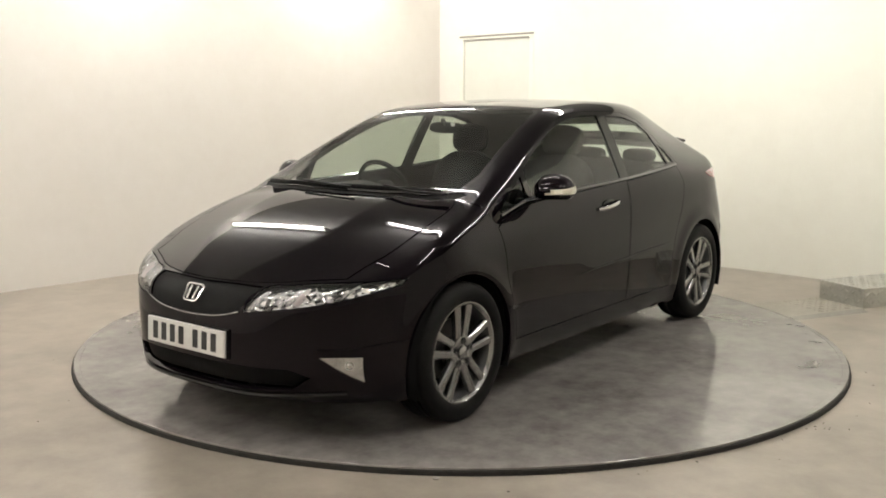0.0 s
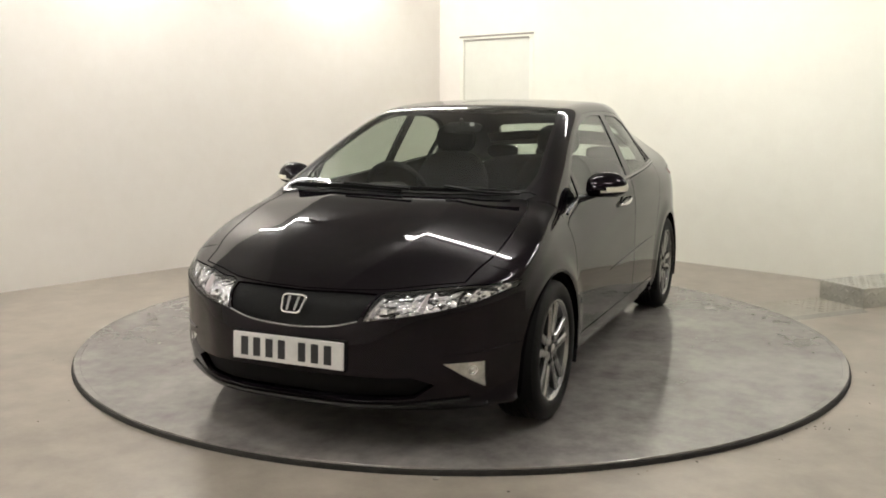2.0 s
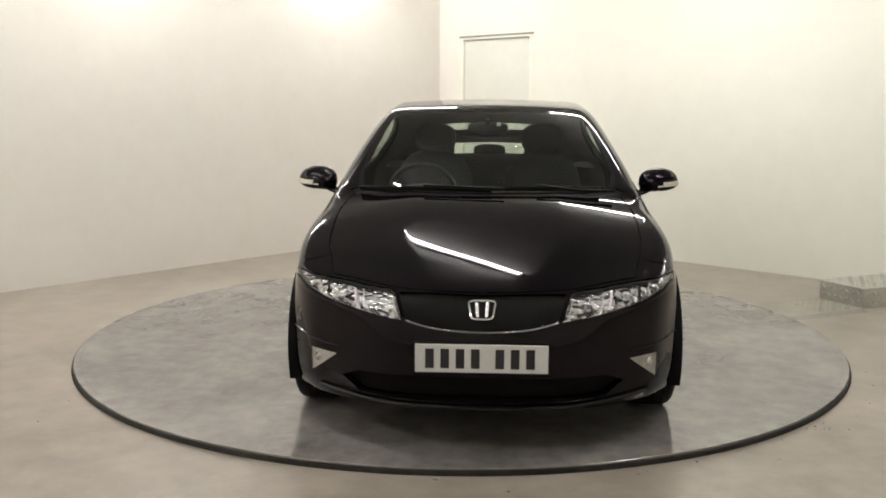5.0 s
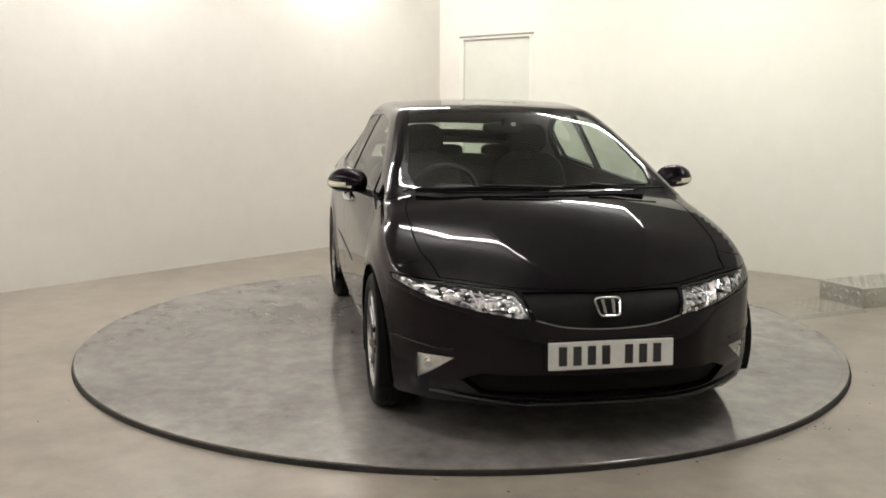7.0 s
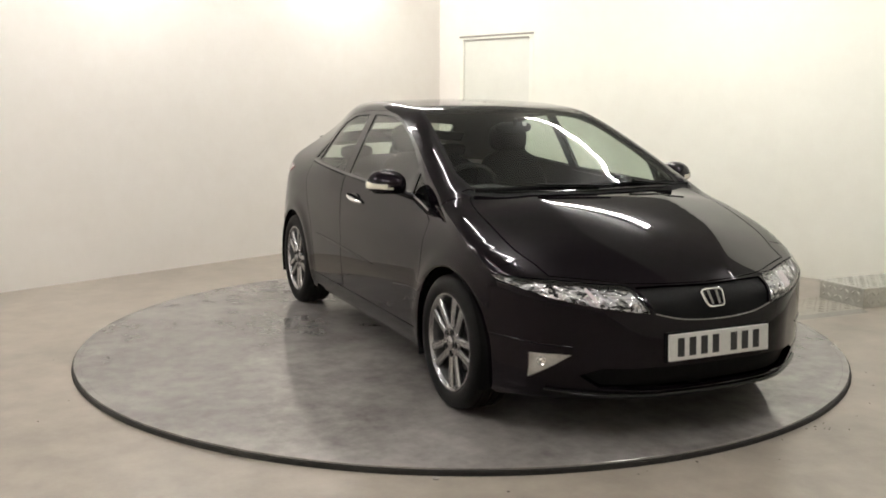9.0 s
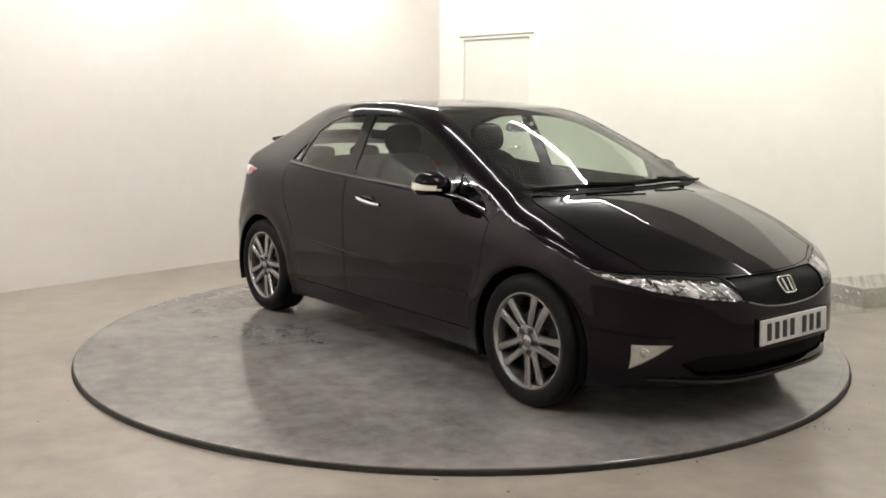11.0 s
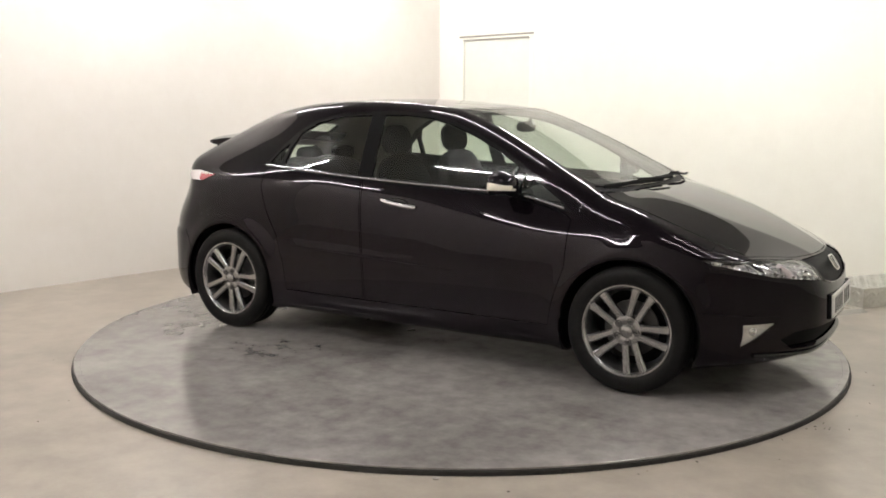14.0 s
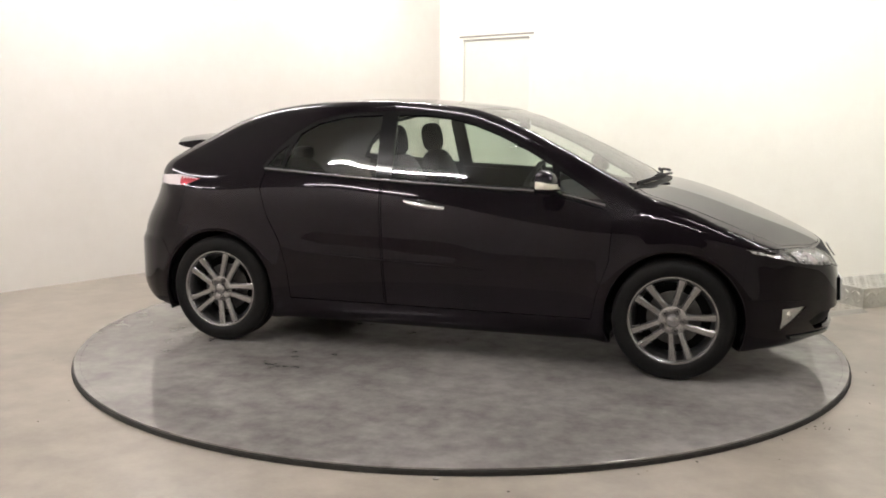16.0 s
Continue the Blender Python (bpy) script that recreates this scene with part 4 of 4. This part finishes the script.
# chrome-edged lip under the grille and the lower front lip
for name, pts, lift, rad, m in (("grille_trim", [(-0.30, 0.560), (-0.2, 0.536), (-0.1, 0.526), (0.0, 0.523), (0.1, 0.526), (0.2, 0.536), (0.30, 0.560)], 0.003, 0.0035, alloy),
                                ("front_lip", [(-0.68, 0.232), (-0.5, 0.222), (-0.25, 0.215), (0.0, 0.213), (0.25, 0.215), (0.5, 0.222), (0.68, 0.232)], 0.006, 0.011, gloss_black)):
    q = onto("front", [(abs(a), b) for a, b in smooth_curve(pts, 6)]) * np.array([(1, math.copysign(1, a), 1) for a, b in smooth_curve(pts, 6)])
    n = slope(q)
    _bm = bmesh.new()
    sweep(_bm, q + n * lift, rad, rad, n=8)
    part(name, _bm, m, car, smooth=True)

for s in BOTH:
    q = onto("front", smooth_curve([(0.60, 0.418), (0.68, 0.420), (0.745, 0.428)], 5))
    q = np.vstack([q, onto("side", smooth_curve([(1.80, 0.432), (1.74, 0.437), (1.68, 0.440)], 5))])
    q, n = q * (1, s, 1), slope(q) * (1, s, 1)
    _bm = bmesh.new()
    sweep(_bm, q + n * 0.0015, 0.004, 0.004, n=8)
    part("bumper_crease", _bm, paint, car, smooth=True)

# rear spoiler between the two rear windows
_bm = bmesh.new()
_rows = []
for yy in np.linspace(-0.53, 0.53, 21):
    xs = 0.17 * (yy / 0.53) ** 2
    _rows.append([_bm.verts.new((x + xs, yy, z - 0.03 * (yy / 0.53) ** 2)) for x, z in ((-1.60, 1.222), (-1.80, 1.214), (-1.945, 1.197), (-1.955, 1.184), (-1.91, 1.168), (-1.80, 1.155), (-1.66, 1.155))])
for p, q in zip(_rows, _rows[1:]):
    for k in range(7):
        _bm.faces.new((p[k], p[(k + 1) % 7], q[(k + 1) % 7], q[k]))
_bm.faces.new(_rows[0])
_bm.faces.new(_rows[-1][::-1])
part("spoiler", _bm, paint, car, "glossy black rear spoiler", smooth=True)


# ---------- the cabin ----------
def seat(y, x=0.0):
    bm = bmesh.new()
    blob(bm, (x + 0.02, y, 0.47), (0.27, 0.25, 0.09), 3.2)
    st = part("front_seat", bm, cloth, car, "black cloth front seat", smooth=True)
    bm = bmesh.new()
    blob(bm, (x - 0.28, y, 0.78), (0.085, 0.25, 0.34), 3.0, pose(0, 0, 0, 0, -16, 0).to_3x3())
    part("backrest", bm, cloth, st, smooth=True)
    bm = bmesh.new()
    blob(bm, (x - 0.385, y, 1.19), (0.05, 0.135, 0.095), 2.8, pose(0, 0, 0, 0, -10, 0).to_3x3())
    part("headrest", bm, cloth, st, smooth=True)
    for dy in (-0.06, 0.06):
        bm = bmesh.new()
        sweep(bm, [(x - 0.36, y + dy, 1.0), (x - 0.385, y + dy, 1.14)], 0.006, 0.006)
        part("headrest_post", bm, chrome, st, smooth=True)


for y in (0.345, -0.345):
    seat(y)
_bm = bmesh.new()
blob(_bm, (-0.95, 0, 0.50), (0.27, 0.60, 0.10), 3.5)
bench = part("rear_seat", _bm, cloth, car, "black cloth rear bench seat", smooth=True)
_bm = bmesh.new()
blob(_bm, (-1.27, 0, 0.76), (0.08, 0.60, 0.30), 3.5, pose(0, 0, 0, 0, -20, 0).to_3x3())
part("backrest", _bm, cloth, bench, smooth=True)
for y in (-0.38, 0.0, 0.38):
    _bm = bmesh.new()
    blob(_bm, (-1.36, y, 1.065), (0.045, 0.12, 0.05), 2.8)
    part("headrest", _bm, cloth, bench, smooth=True)

_bm = bmesh.new()
_sec = [(1.12, 0.93), (1.0, 0.955), (0.80, 0.955), (0.66, 0.955), (0.57, 0.93), (0.52, 0.86), (0.52, 0.62), (0.60, 0.45), (1.0, 0.40), (1.1, 0.5)]
_rows = []
for yy in np.linspace(-0.67, 0.67, 29):
    hump = 0.03 * math.exp(-((yy + 0.36) / 0.16) ** 2)
    fade = 1 - 0.05 * (abs(yy) / 0.67) ** 4
    _rows.append([_bm.verts.new((x - 0.22 * max(0, x - 0.6) * (yy / 0.67) ** 2, yy, (z + (hump if z > 0.9 else 0)) * (fade if z > 0.8 else 1))) for x, z in _sec])
for p, q in zip(_rows, _rows[1:]):
    for k in range(len(_sec)):
        _bm.faces.new((p[k], p[(k + 1) % len(_sec)], q[(k + 1) % len(_sec)], q[k]))
_bm.faces.new(_rows[0])
_bm.faces.new(_rows[-1][::-1])
part("dashboard", _bm, lining, car, "dark grey dashboard", smooth=True)
_bm = bmesh.new()
_ringpts = [pose(0.44, -0.36, 0.91, 0, -64, 0) @ Vector((0.185 * math.cos(a), 0.185 * math.sin(a), 0)) for a in np.linspace(0, 2 * math.pi, 40)]
sweep(_bm, _ringpts, 0.014, 0.014, up=(0.9, 0, -0.44), n=10)
sw = part("steering_wheel", _bm, lining, car, "dark steering wheel", smooth=True)
_bm = bmesh.new()
blob(_bm, (0.455, -0.36, 0.905), (0.03, 0.075, 0.065), 2.6, pose(0, 0, 0, 0, -20, 0).to_3x3())
part("wheel_boss", _bm, lining, sw, smooth=True)
for a in (0.0, math.pi, -math.pi / 2):
    _bm = bmesh.new()
    sweep(_bm, [pose(0.45, -0.36, 0.908, 0, -64, 0) @ Vector((r * math.sin(a), r * math.cos(a), 0)) for r in (0.05, 0.12, 0.18)], 0.018, 0.008, up=(0.9, 0, -0.44))
    part("wheel_spoke", _bm, lining, sw, smooth=True)
_bm = bmesh.new()
blob(_bm, (0.33, 0.0, 1.275), (0.02, 0.115, 0.032), 3.0)
rm = part("rear_view_mirror", _bm, lining, car, "dark interior mirror", smooth=True)
_bm = bmesh.new()
sweep(_bm, [(0.345, 0, 1.29), (0.36, 0, 1.325)], 0.012, 0.012)
part("mirror_stem", _bm, lining, rm, smooth=True)
_bm = bmesh.new()
box(_bm, 0.345, 0.352, 0.05, 0.075, 1.285, 1.305, 0.001)
part("sticker", _bm, plate_white, rm, "small white sticker")
_bm = bmesh.new()
box(_bm, -1.6, 1.05, -0.72, 0.72, 0.26, 0.30)
part("cabin_floor", _bm, lining, car, "dark carpeted floor pan")


# ---------- movement: the turntable carries the car round ----------
OX, OY = 0.034, 0.1725


def motions():
    spin, ride = [], []
    for k in range(17):
        th = -126.41 + 6.849 * k - 0.0022 * (k - 8) ** 2
        spin.append((float(k), pose(0, 0, TOP, 0, 0, th)))
        ride.append((float(k), pose(0, 0, TOP, 0, 0, th) @ pose(OX, OY, 0)))
    walk(turntable, spin)
    walk(car, ride)


motions()
